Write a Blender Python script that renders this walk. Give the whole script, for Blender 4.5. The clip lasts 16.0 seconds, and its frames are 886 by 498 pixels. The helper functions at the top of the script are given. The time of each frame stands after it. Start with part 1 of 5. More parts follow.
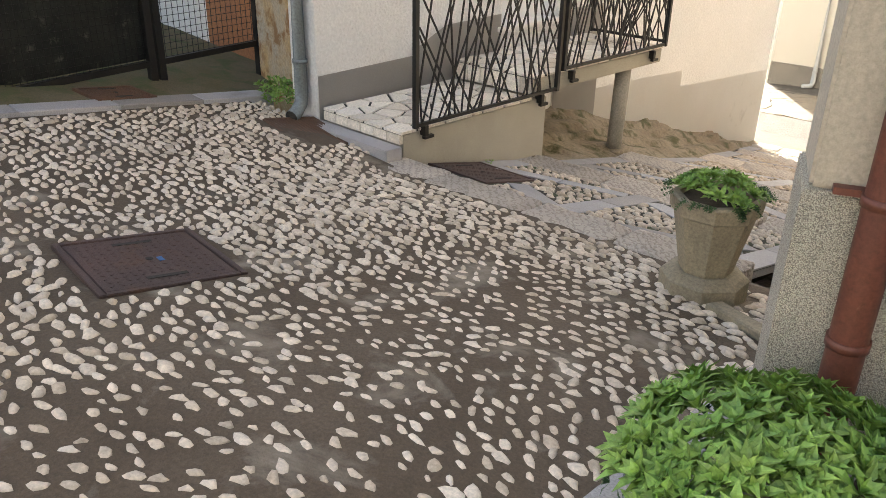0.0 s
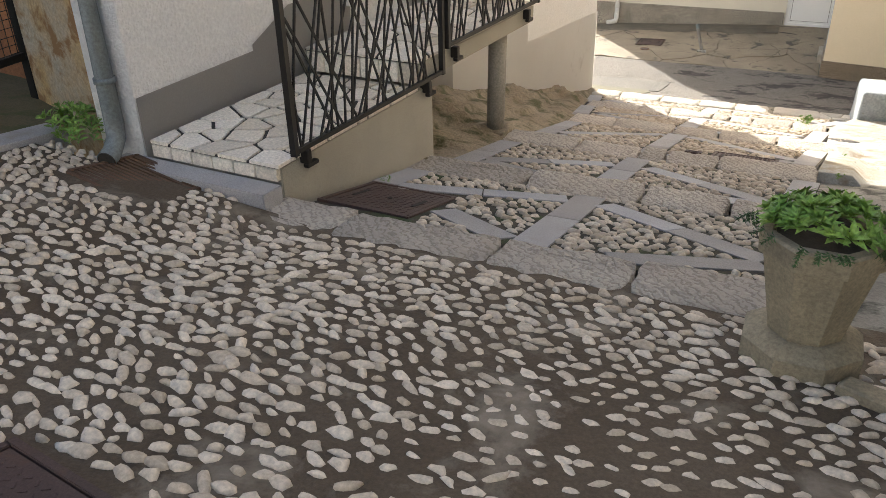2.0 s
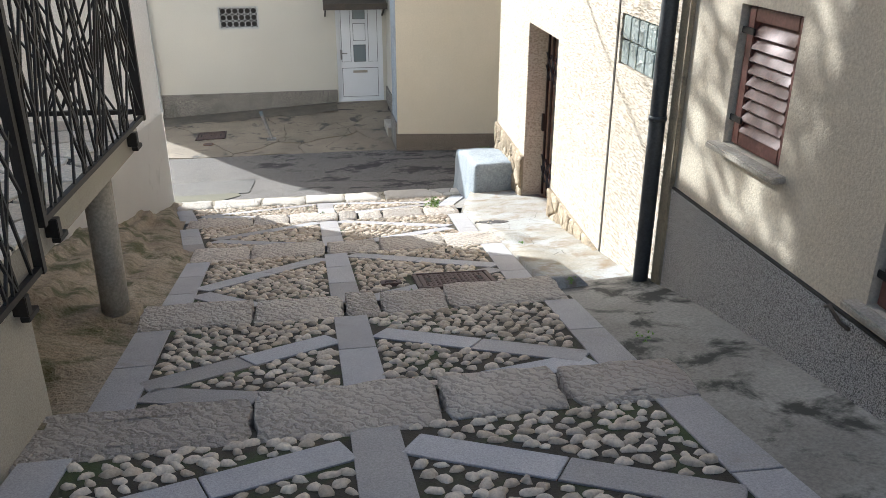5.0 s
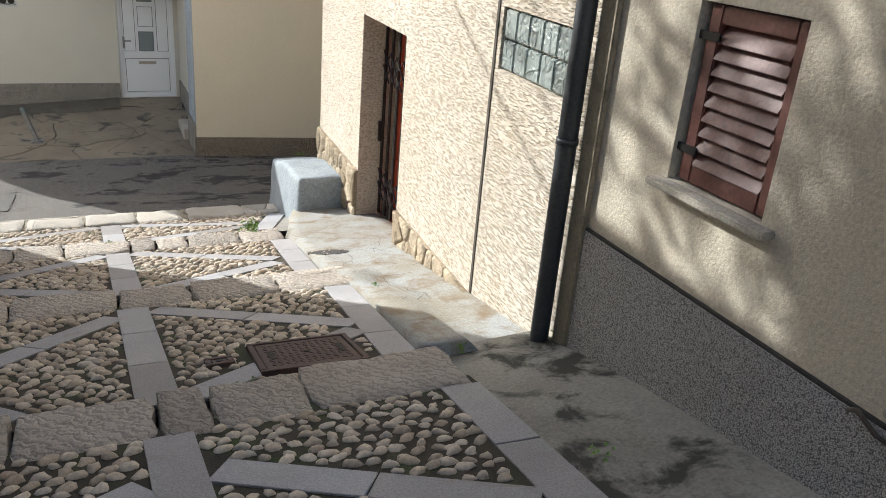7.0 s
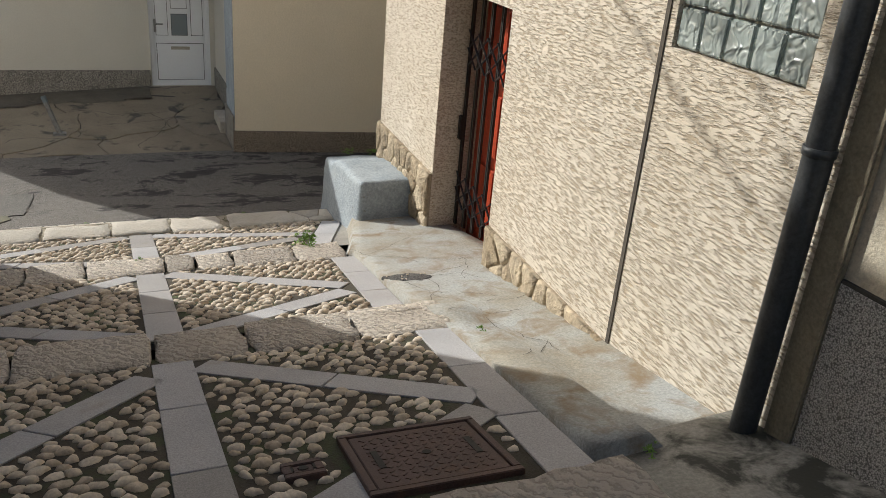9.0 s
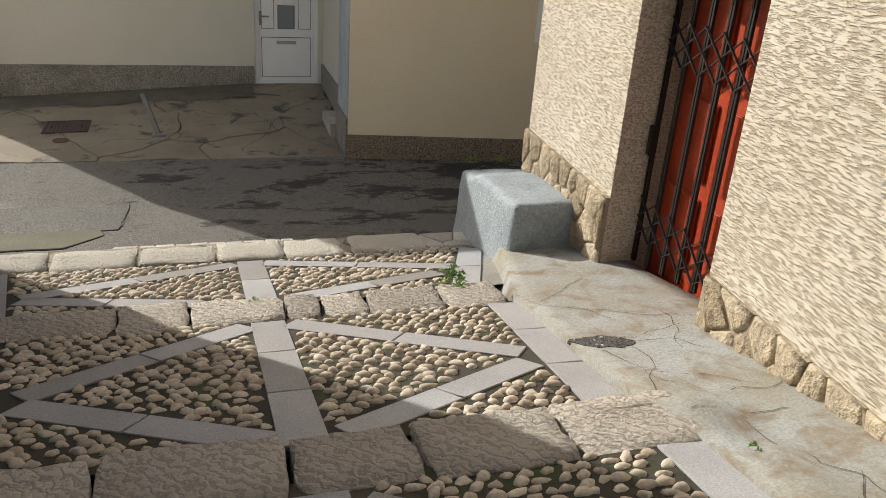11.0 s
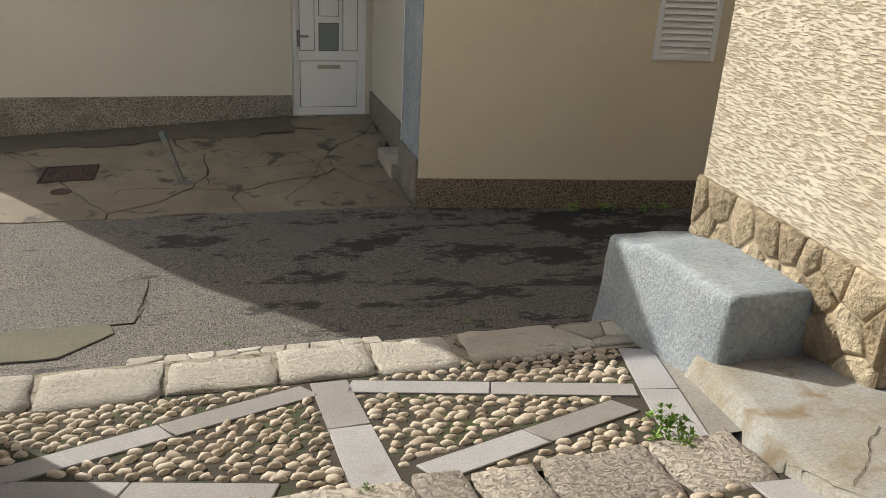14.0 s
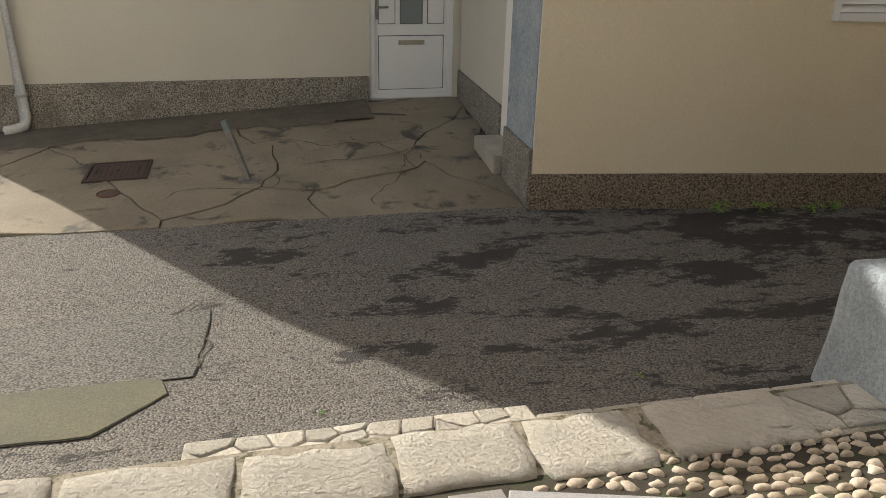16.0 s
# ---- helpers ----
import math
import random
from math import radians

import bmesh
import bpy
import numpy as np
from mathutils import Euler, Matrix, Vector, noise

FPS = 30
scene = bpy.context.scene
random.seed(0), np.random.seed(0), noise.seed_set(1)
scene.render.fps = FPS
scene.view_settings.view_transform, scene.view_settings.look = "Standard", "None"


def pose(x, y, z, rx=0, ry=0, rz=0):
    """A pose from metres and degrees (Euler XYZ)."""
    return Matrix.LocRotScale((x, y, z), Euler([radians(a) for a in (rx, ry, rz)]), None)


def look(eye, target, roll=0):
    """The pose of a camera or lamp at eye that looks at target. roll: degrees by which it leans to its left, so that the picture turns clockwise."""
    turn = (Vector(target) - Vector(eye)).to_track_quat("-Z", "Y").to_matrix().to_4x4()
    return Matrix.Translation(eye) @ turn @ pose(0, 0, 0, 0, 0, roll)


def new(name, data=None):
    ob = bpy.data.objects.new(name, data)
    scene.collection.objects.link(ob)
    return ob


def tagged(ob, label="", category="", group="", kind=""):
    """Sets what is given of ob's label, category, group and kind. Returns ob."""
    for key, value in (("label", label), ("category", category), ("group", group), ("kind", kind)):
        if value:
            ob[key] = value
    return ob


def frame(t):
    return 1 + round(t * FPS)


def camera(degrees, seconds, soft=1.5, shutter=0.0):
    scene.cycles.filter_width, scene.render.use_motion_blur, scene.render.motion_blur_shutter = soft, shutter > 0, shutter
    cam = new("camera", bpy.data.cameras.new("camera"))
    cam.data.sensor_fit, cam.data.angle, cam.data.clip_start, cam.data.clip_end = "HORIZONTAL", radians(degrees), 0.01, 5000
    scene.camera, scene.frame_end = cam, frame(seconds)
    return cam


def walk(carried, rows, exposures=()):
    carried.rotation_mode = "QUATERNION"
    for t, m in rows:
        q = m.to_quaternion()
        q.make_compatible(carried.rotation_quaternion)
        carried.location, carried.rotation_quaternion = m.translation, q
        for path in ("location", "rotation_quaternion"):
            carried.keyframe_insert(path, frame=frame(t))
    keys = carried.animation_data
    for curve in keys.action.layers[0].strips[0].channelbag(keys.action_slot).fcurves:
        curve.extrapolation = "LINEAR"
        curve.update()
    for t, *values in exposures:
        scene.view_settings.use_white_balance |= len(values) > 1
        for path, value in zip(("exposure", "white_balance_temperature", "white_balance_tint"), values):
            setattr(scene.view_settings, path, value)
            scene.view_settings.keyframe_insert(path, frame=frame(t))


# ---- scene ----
cam = camera(57.7, 16.0, soft=0.7)
METRES, EYE, TILT, LEAN, TURN = 12.2, 1.5, 0.0, 0.0, 40.6
ROWS = [
    (0.0, 0.0, 0.0, 0.0, 0.49, -25.19, -1.03),
    (0.5, -0.0141, 0.0379, -0.0045, -4.7, -26.27, -0.62),
    (1.0, -0.0275, 0.0685, -0.0067, -9.95, -26.89, 0.75),
    (1.5, -0.035, 0.1009, -0.0081, -12.88, -26.88, 1.75),
    (2.0, -0.0474, 0.1344, -0.0106, -16.49, -28.3, 1.21),
    (2.5, -0.0519, 0.1684, -0.0131, -21.76, -28.82, 1.14),
    (3.0, -0.0564, 0.1995, -0.0129, -28.95, -26.97, 2.0),
    (3.5, -0.0503, 0.2309, -0.0169, -35.95, -24.41, 2.38),
    (4.0, -0.0434, 0.2641, -0.0213, -42.2, -23.13, 0.8),
    (4.5, -0.0323, 0.293, -0.0278, -46.16, -23.06, -0.79),
    (5.0, -0.0193, 0.3269, -0.0334, -50.53, -23.21, -0.15),
    (7.5, 0.0724, 0.4368, -0.0599, -66.48, -22.51, -4.39),
    (8.0, 0.0942, 0.4579, -0.0696, -67.35, -21.44, -2.87),
    (8.5, 0.1127, 0.4808, -0.074, -65.47, -22.88, -3.4),
    (9.0, 0.1289, 0.5009, -0.0793, -62.65, -23.69, -4.6),
    (11.5, 0.2138, 0.6211, -0.1116, -56.43, -24.36, -3.51),
    (12.0, 0.227, 0.6429, -0.1177, -55.8, -24.85, -3.63),
    (12.5, 0.2434, 0.6665, -0.1278, -54.55, -22.46, -3.62),
    (13.0, 0.2615, 0.6913, -0.13, -55.03, -20.51, -2.13),
    (13.5, 0.2815, 0.7143, -0.136, -55.14, -20.71, -1.5),
    (14.0, 0.2985, 0.7394, -0.1419, -56.6, -22.46, -2.85),
    (14.5, 0.3205, 0.7564, -0.1487, -58.01, -23.97, -4.55),
    (15.0, 0.3353, 0.778, -0.1574, -58.55, -23.65, -4.46),
    (15.5, 0.353, 0.806, -0.1651, -55.91, -23.73, -2.46),
    (16.0, 0.3678, 0.8331, -0.1698, -53.1, -23.76, -1.17),
]
walk(cam, [(t, pose(0, 0, EYE, TILT, LEAN, TURN) @ pose(METRES * x, METRES * y, METRES * z, 90 + pitch, roll, yaw)) for t, x, y, z, yaw, pitch, roll in ROWS],
     [(0.0, 1.75, 6900, 10), (1.5, 1.30, 6800, 10), (2.5, 1.25, 6400, 9), (3.5, 1.0, 5800, 8), (5.0, 0.85, 5700, 8), (7.5, 0.3, 6000, 8), (9.0, -0.08, 6200, 8), (12.5, -0.02, 6500, 8), (14.5, -0.1, 6600, 8), (16.0, 0.15, 6700, 8)])

# ---- light ----
SUN_AZ, SUN_EL = 36.0, 27.0          # light travels towards +x, -y
to_sun = Vector((-math.sin(radians(SUN_AZ)) * math.cos(radians(SUN_EL)), math.cos(radians(SUN_AZ)) * math.cos(radians(SUN_EL)), math.sin(radians(SUN_EL))))
world = bpy.data.worlds.new("sky")
scene.world = world
world.use_nodes = True
wn = world.node_tree
sky = wn.nodes.new("ShaderNodeTexSky")
sky.sky_type, sky.sun_disc = "NISHITA", False
sky.sun_elevation, sky.sun_rotation = radians(SUN_EL), radians(-SUN_AZ)
sky.dust_density, sky.ozone_density = 2.5, 0.7
wn.links.new(sky.outputs[0], wn.nodes["Background"].inputs[0])
wn.nodes["Background"].inputs[1].default_value = 0.138
sun_data = bpy.data.lights.new("sun", "SUN")
sun_data.energy, sun_data.angle, sun_data.color = 5.0, radians(0.53), (1.0, 0.95, 0.87)
sun = new("sun", sun_data)
sun.matrix_world = look((0, 0, 30), Vector((0, 0, 30)) - to_sun)


# ---- materials ----
def nodes_of(name):
    m = bpy.data.materials.new(name)
    m.use_nodes = True
    nt = m.node_tree
    return m, nt, nt.nodes["Principled BSDF"]


def noise_tex(nt, vec, scale, detail=4.0, rough=0.6, distort=0.0):
    n = nt.nodes.new("ShaderNodeTexNoise")
    n.inputs["Scale"].default_value, n.inputs["Detail"].default_value = scale, detail
    n.inputs["Roughness"].default_value, n.inputs["Distortion"].default_value = rough, distort
    nt.links.new(vec, n.inputs["Vector"])
    return n.outputs["Fac"]


def ramp(nt, fac, lo, hi):
    r = nt.nodes.new("ShaderNodeMapRange")
    r.inputs[1].default_value, r.inputs[2].default_value = lo, hi
    nt.links.new(fac, r.inputs[0])
    return r.outputs[0]


def mixc(nt, fac, a, b, mode="MIX"):
    n = nt.nodes.new("ShaderNodeMix")
    n.data_type, n.blend_type = "RGBA", mode
    for sock, v in ((n.inputs[0], fac), (n.inputs[6], a), (n.inputs[7], b)):
        if isinstance(v, (int, float)):
            sock.default_value = v
        elif isinstance(v, tuple):
            sock.default_value = (*v, 1)
        else:
            nt.links.new(v, sock)
    return n.outputs[2]


def mathn(nt, op, a, b=0.0):
    n = nt.nodes.new("ShaderNodeMath")
    n.operation = op
    for sock, v in ((n.inputs[0], a), (n.inputs[1], b)):
        if isinstance(v, (int, float)):
            sock.default_value = v
        else:
            nt.links.new(v, sock)
    return n.outputs[0]


def bump(nt, bsdf, height, strength, dist=0.01):
    b = nt.nodes.new("ShaderNodeBump")
    b.inputs["Strength"].default_value, b.inputs["Distance"].default_value = strength, dist
    nt.links.new(height, b.inputs["Height"])
    nt.links.new(b.outputs[0], bsdf.inputs["Normal"])


def position(nt):
    return nt.nodes.new("ShaderNodeNewGeometry").outputs["Position"]


def surface(name, base, other, rough=0.85, big=1.2, fine=60.0, relief=0.4, speck=0.0, stain=None, stain_at=(0.55, 0.75), vary="", metal=0.0, dist=0.006, spread=0.25):
    """Two-scale mottled surface: base to other in large patches, fine grain, optional stains, pebbledash specks and variation per piece."""
    m, nt, bsdf = nodes_of(name)
    p = position(nt)
    c = mixc(nt, ramp(nt, noise_tex(nt, p, big, 5), 0.35, 0.65), base, other)
    grain = noise_tex(nt, p, fine, 3, 0.7)
    g = nt.nodes.new("ShaderNodeMapRange")
    g.inputs[1].default_value, g.inputs[2].default_value, g.inputs[3].default_value, g.inputs[4].default_value = 0.3, 0.7, 1 - spread, 1 + spread
    nt.links.new(grain, g.inputs[0])
    comb = nt.nodes.new("ShaderNodeCombineColor")
    for i in range(3):
        nt.links.new(g.outputs[0], comb.inputs[i])
    c = mixc(nt, 1.0, c, comb.outputs[0], "MULTIPLY")
    height = grain
    if speck:
        v = nt.nodes.new("ShaderNodeTexVoronoi")
        v.inputs["Scale"].default_value = speck
        nt.links.new(p, v.inputs["Vector"])
        sep = nt.nodes.new("ShaderNodeSeparateColor")
        nt.links.new(v.outputs["Color"], sep.inputs[0])
        c = mixc(nt, mathn(nt, "MULTIPLY", sep.outputs[0], 0.55), c, tuple(min(1, x * 1.9) for x in base), "MIX")
        c = mixc(nt, ramp(nt, v.outputs["Distance"], 0.35, 0.75), c, tuple(x * 0.35 for x in base))
        height = mathn(nt, "SUBTRACT", 1.0, v.outputs["Distance"])
    if stain:
        c = mixc(nt, ramp(nt, noise_tex(nt, p, big * 2.3, 6, 0.65, 0.4), *stain_at), c, stain)
    if vary:
        info = nt.nodes.new("ShaderNodeObjectInfo").outputs["Random"] if vary == "object" else nt.nodes.new("ShaderNodeNewGeometry").outputs["Random Per Island"]
        r = nt.nodes.new("ShaderNodeValToRGB")
        r.color_ramp.elements[0].color = (0.74, 0.68, 0.60, 1)
        r.color_ramp.elements[1].color = (1.15, 1.12, 1.08, 1)
        e = r.color_ramp.elements.new(0.5)
        e.color = (1.0, 0.95, 0.89, 1)
        nt.links.new(info, r.inputs[0])
        c = mixc(nt, 1.0, c, r.outputs[0], "MULTIPLY")
    nt.links.new(c, bsdf.inputs["Base Color"])
    bsdf.inputs["Roughness"].default_value, bsdf.inputs["Metallic"].default_value = rough, metal
    if relief:
        bump(nt, bsdf, height, relief, dist)
    return m


M = {}
M["mortar"] = surface("mortar", (0.08, 0.056, 0.034), (0.115, 0.085, 0.056), 0.9, 1.3, 70, 0.9, stain=(0.25, 0.21, 0.16), stain_at=(0.54, 0.72))
M["earth_joint"] = surface("earth_joint", (0.036, 0.03, 0.021), (0.066, 0.054, 0.038), 0.95, 1.6, 110, 0.8, stain=(0.05, 0.068, 0.022), stain_at=(0.5, 0.65))
M["pebble"] = surface("pebble", (0.64, 0.58, 0.495), (0.55, 0.49, 0.41), 0.7, 0.9, 55, 0.25, vary="island")
M["pebble_single"] = surface("pebble_single", (0.64, 0.58, 0.495), (0.55, 0.49, 0.41), 0.7, 0.9, 55, 0.25, vary="object")
M["pebble_lane"] = surface("pebble_lane", (0.60, 0.545, 0.46), (0.50, 0.44, 0.36), 0.7, 1.4, 55, 0.25, vary="object", stain=(0.36, 0.30, 0.23), stain_at=(0.58, 0.78))
M["pebble_lane_rest"] = surface("pebble_lane_rest", (0.60, 0.545, 0.46), (0.50, 0.44, 0.36), 0.7, 1.4, 55, 0.25, vary="island", stain=(0.36, 0.30, 0.23), stain_at=(0.58, 0.78))
M["granite"] = surface("granite", (0.385, 0.39, 0.41), (0.315, 0.32, 0.34), 0.75, 1.3, 130, 0.5, vary="object", stain=(0.26, 0.235, 0.2), stain_at=(0.6, 0.8))
M["concrete"] = surface("concrete", (0.33, 0.31, 0.27), (0.25, 0.235, 0.21), 0.85, 1.4, 60, 0.3, stain=(0.13, 0.12, 0.1), stain_at=(0.55, 0.75))
M["apron"] = surface("apron", (0.36, 0.37, 0.36), (0.30, 0.275, 0.22), 0.85, 1.9, 70, 0.5, stain=(0.23, 0.175, 0.11), stain_at=(0.5, 0.68))
M["gutter"] = surface("gutter", (0.33, 0.315, 0.275), (0.22, 0.205, 0.175), 0.8, 1.3, 60, 0.4, stain=(0.045, 0.045, 0.035), stain_at=(0.5, 0.6))
M["forecourt"] = surface("forecourt", (0.29, 0.24, 0.172), (0.205, 0.17, 0.122), 0.85, 1.3, 80, 0.3, stain=(0.085, 0.075, 0.06), stain_at=(0.56, 0.66))
M["aggregate"] = surface("aggregate", (0.12, 0.115, 0.11), (0.09, 0.085, 0.08), 0.95, 6, 60, 1.0, speck=90, dist=0.01)
M["damp"] = surface("damp", (0.095, 0.082, 0.062), (0.14, 0.12, 0.09), 0.75, 2.5, 60, 0.4, stain=(0.16, 0.14, 0.105), stain_at=(0.55, 0.68))
M["kerb_mortar"] = surface("kerb_mortar", (0.42, 0.37, 0.29), (0.32, 0.28, 0.21), 0.95, 5, 60, 0.9, stain=(0.12, 0.11, 0.06), stain_at=(0.52, 0.62))
M["crack"] = surface("crack", (0.07, 0.06, 0.05), (0.1, 0.085, 0.065), 0.95, 3, 80, 0.4)
M["rock"] = surface("rock", (0.34, 0.285, 0.205), (0.23, 0.18, 0.12), 0.9, 1.8, 30, 1.0, stain=(0.105, 0.10, 0.045), stain_at=(0.5, 0.62), dist=0.03)
M["rubble"] = surface("rubble", (0.47, 0.405, 0.30), (0.34, 0.29, 0.215), 0.92, 5, 22, 1.0, vary="object", dist=0.03, stain=(0.22, 0.18, 0.13), stain_at=(0.56, 0.72))
M["stucco_white"] = surface("stucco_white", (0.85, 0.84, 0.82), (0.81, 0.80, 0.775), 0.9, 0.7, 42, 1.0, spread=0.09, dist=0.03)
M["wall_smooth"] = surface("wall_smooth", (0.84, 0.82, 0.78), (0.80, 0.775, 0.73), 0.9, 0.8, 90, 0.2, spread=0.05, stain=(0.45, 0.42, 0.37), stain_at=(0.62, 0.85))
M["plinth_grey"] = surface("plinth_grey", (0.45, 0.43, 0.40), (0.40, 0.385, 0.36), 0.9, 0.9, 90, 0.2, spread=0.06)
M["landing_wall"] = surface("landing_wall", (0.40, 0.375, 0.315), (0.33, 0.31, 0.26), 0.9, 1.4, 140, 0.5, spread=0.2)
M["cream_rough"] = surface("cream_rough", (0.56, 0.50, 0.39), (0.5, 0.44, 0.34), 0.92, 0.8, 55, 0.8, spread=0.16, dist=0.007)
M["pebbledash"] = surface("pebbledash", (0.36, 0.35, 0.335), (0.30, 0.29, 0.28), 0.9, 0.8, 90, 0.6, speck=150, dist=0.006)
M["pebbledash_far"] = surface("pebbledash_far", (0.30, 0.275, 0.235), (0.22, 0.20, 0.17), 0.9, 1.2, 60, 0.8, speck=75, spread=0.4, stain=(0.13, 0.12, 0.10), stain_at=(0.5, 0.75))
M["rubble_joint"] = surface("rubble_joint", (0.36, 0.3, 0.21), (0.28, 0.23, 0.16), 0.95, 4, 60, 0.7)
M["pebbledash_tan"] = surface("pebbledash_tan", (0.25, 0.205, 0.155), (0.2, 0.165, 0.125), 0.9, 0.8, 90, 0.9, speck=70, dist=0.006)
M["pebbledash_light"] = surface("pebbledash_light", (0.60, 0.535, 0.43), (0.52, 0.46, 0.365), 0.9, 0.8, 90, 0.9, speck=280, dist=0.004)
M["cream_plain"] = surface("cream_plain", (0.71, 0.63, 0.485), (0.66, 0.585, 0.445), 0.9, 0.6, 55, 0.6, spread=0.05, dist=0.008)
M["ivory_plain"] = surface("ivory_plain", (0.60, 0.57, 0.49), (0.56, 0.53, 0.455), 0.9, 0.6, 55, 0.6, spread=0.05, dist=0.008)
M["ochre"] = surface("ochre", (0.52, 0.36, 0.17), (0.46, 0.41, 0.32), 0.92, 2.6, 40, 0.8, stain=(0.30, 0.17, 0.075), stain_at=(0.52, 0.62))
M["blue_white"] = surface("blue_white", (0.37, 0.41, 0.435), (0.28, 0.32, 0.35), 0.85, 3.0, 45, 0.8, stain=(0.15, 0.13, 0.10), stain_at=(0.64, 0.7), dist=0.012)
M["white_paint"] = surface("white_paint", (0.78, 0.79, 0.80), (0.74, 0.75, 0.76), 0.35, 1.0, 40, 0.0, spread=0.02)
M["door_groove"] = surface("door_groove", (0.08, 0.08, 0.08), (0.11, 0.11, 0.11), 0.6, 2, 40, 0.0)
M["black_steel"] = surface("black_steel", (0.014, 0.013, 0.012), (0.02, 0.018, 0.016), 0.5, 4, 90, 0.1, metal=0.3)
M["bare_steel"] = surface("bare_steel", (0.30, 0.30, 0.29), (0.2, 0.19, 0.18), 0.45, 6, 90, 0.15, metal=0.7)
M["iron"] = surface("iron", (0.10, 0.062, 0.054), (0.07, 0.048, 0.043), 0.6, 3, 120, 0.3, metal=0.35, stain=(0.12, 0.065, 0.04), stain_at=(0.55, 0.75))
M["rust_grate"] = surface("rust_grate", (0.17, 0.09, 0.05), (0.11, 0.062, 0.04), 0.8, 3, 100, 0.4, metal=0.2)
M["pipe_grey"] = surface("pipe_grey", (0.16, 0.19, 0.20), (0.2, 0.225, 0.23), 0.5, 2, 60, 0.1, metal=0.2)
M["pipe_dark"] = surface("pipe_dark", (0.045, 0.05, 0.055), (0.07, 0.075, 0.08), 0.45, 2, 60, 0.1, metal=0.3)
M["pipe_brown"] = surface("pipe_brown", (0.17, 0.055, 0.032), (0.13, 0.045, 0.03), 0.5, 4, 60, 0.15, stain=(0.24, 0.13, 0.09), stain_at=(0.66, 0.72))
M["pipe_pale"] = surface("pipe_pale", (0.5, 0.5, 0.48), (0.42, 0.42, 0.4), 0.5, 3, 60, 0.1)
M["shutter_brown"] = surface("shutter_brown", (0.16, 0.062, 0.045), (0.12, 0.05, 0.04), 0.5, 4, 45, 0.25, stain=(0.2, 0.1, 0.075), stain_at=(0.6, 0.75))
M["sill_stone"] = surface("sill_stone", (0.42, 0.38, 0.31), (0.34, 0.31, 0.26), 0.85, 3, 70, 0.3)
M["marble"] = surface("marble", (0.76, 0.73, 0.67), (0.68, 0.65, 0.59), 0.5, 2.2, 60, 0.12, vary="object")
M["dark_joint"] = surface("dark_joint", (0.03, 0.028, 0.024), (0.05, 0.045, 0.04), 0.9, 4, 80, 0.3)
M["red_door"] = surface("red_door", (0.42, 0.055, 0.018), (0.36, 0.045, 0.016), 0.4, 2, 40, 0.1)
M["terrazzo"] = surface("terrazzo", (0.33, 0.28, 0.19), (0.25, 0.215, 0.15), 0.85, 4, 70, 0.35, stain=(0.16, 0.14, 0.1), stain_at=(0.55, 0.75))
M["leaf"] = surface("leaf", (0.13, 0.27, 0.05), (0.24, 0.40, 0.08), 0.5, 9, 60, 0.0, vary="island")
M["leaf_dark"] = surface("leaf_dark", (0.035, 0.09, 0.03), (0.07, 0.15, 0.05), 0.55, 9, 60, 0.0, vary="island")
M["soil"] = surface("soil", (0.035, 0.028, 0.02), (0.06, 0.045, 0.03), 0.95, 8, 90, 0.6)
M["moss_ground"] = surface("moss_ground", (0.10, 0.088, 0.035), (0.15, 0.12, 0.07), 0.95, 1.5, 70, 0.6, stain=(0.07, 0.09, 0.03), stain_at=(0.5, 0.65))
M["road_light"] = surface("road_light", (0.155, 0.145, 0.128), (0.12, 0.113, 0.10), 0.9, 1.5, 60, 0.9, speck=85, dist=0.004)
M["moss_concrete"] = surface("moss_concrete", (0.145, 0.135, 0.085), (0.105, 0.10, 0.07), 0.9, 1.6, 80, 0.5)
M["ochre_brick"] = surface("ochre_brick", (0.36, 0.16, 0.07), (0.28, 0.13, 0.07), 0.9, 1.5, 30, 0.6)
M["earth"] = surface("earth", (0.1, 0.085, 0.06), (0.14, 0.12, 0.08), 0.95, 0.2, 20, 0.3)
M["roof_tile"] = surface("roof_tile", (0.33, 0.14, 0.08), (0.25, 0.11, 0.07), 0.85, 2, 50, 0.4)
M["grey_pot"] = surface("grey_pot", (0.55, 0.55, 0.53), (0.48, 0.48, 0.46), 0.8, 3, 70, 0.2)
M["gate_dark"] = surface("gate_dark", (0.022, 0.026, 0.022), (0.05, 0.052, 0.044), 0.8, 3, 30, 0.5, stain=(0.15, 0.145, 0.12), stain_at=(0.6, 0.72))
M["blue_paint"] = surface("blue_paint", (0.03, 0.13, 0.32), (0.04, 0.15, 0.36), 0.6, 9, 60, 0.0)
M["fascia"] = surface("fascia", (0.05, 0.04, 0.03), (0.07, 0.055, 0.04), 0.6, 5, 60, 0.1)


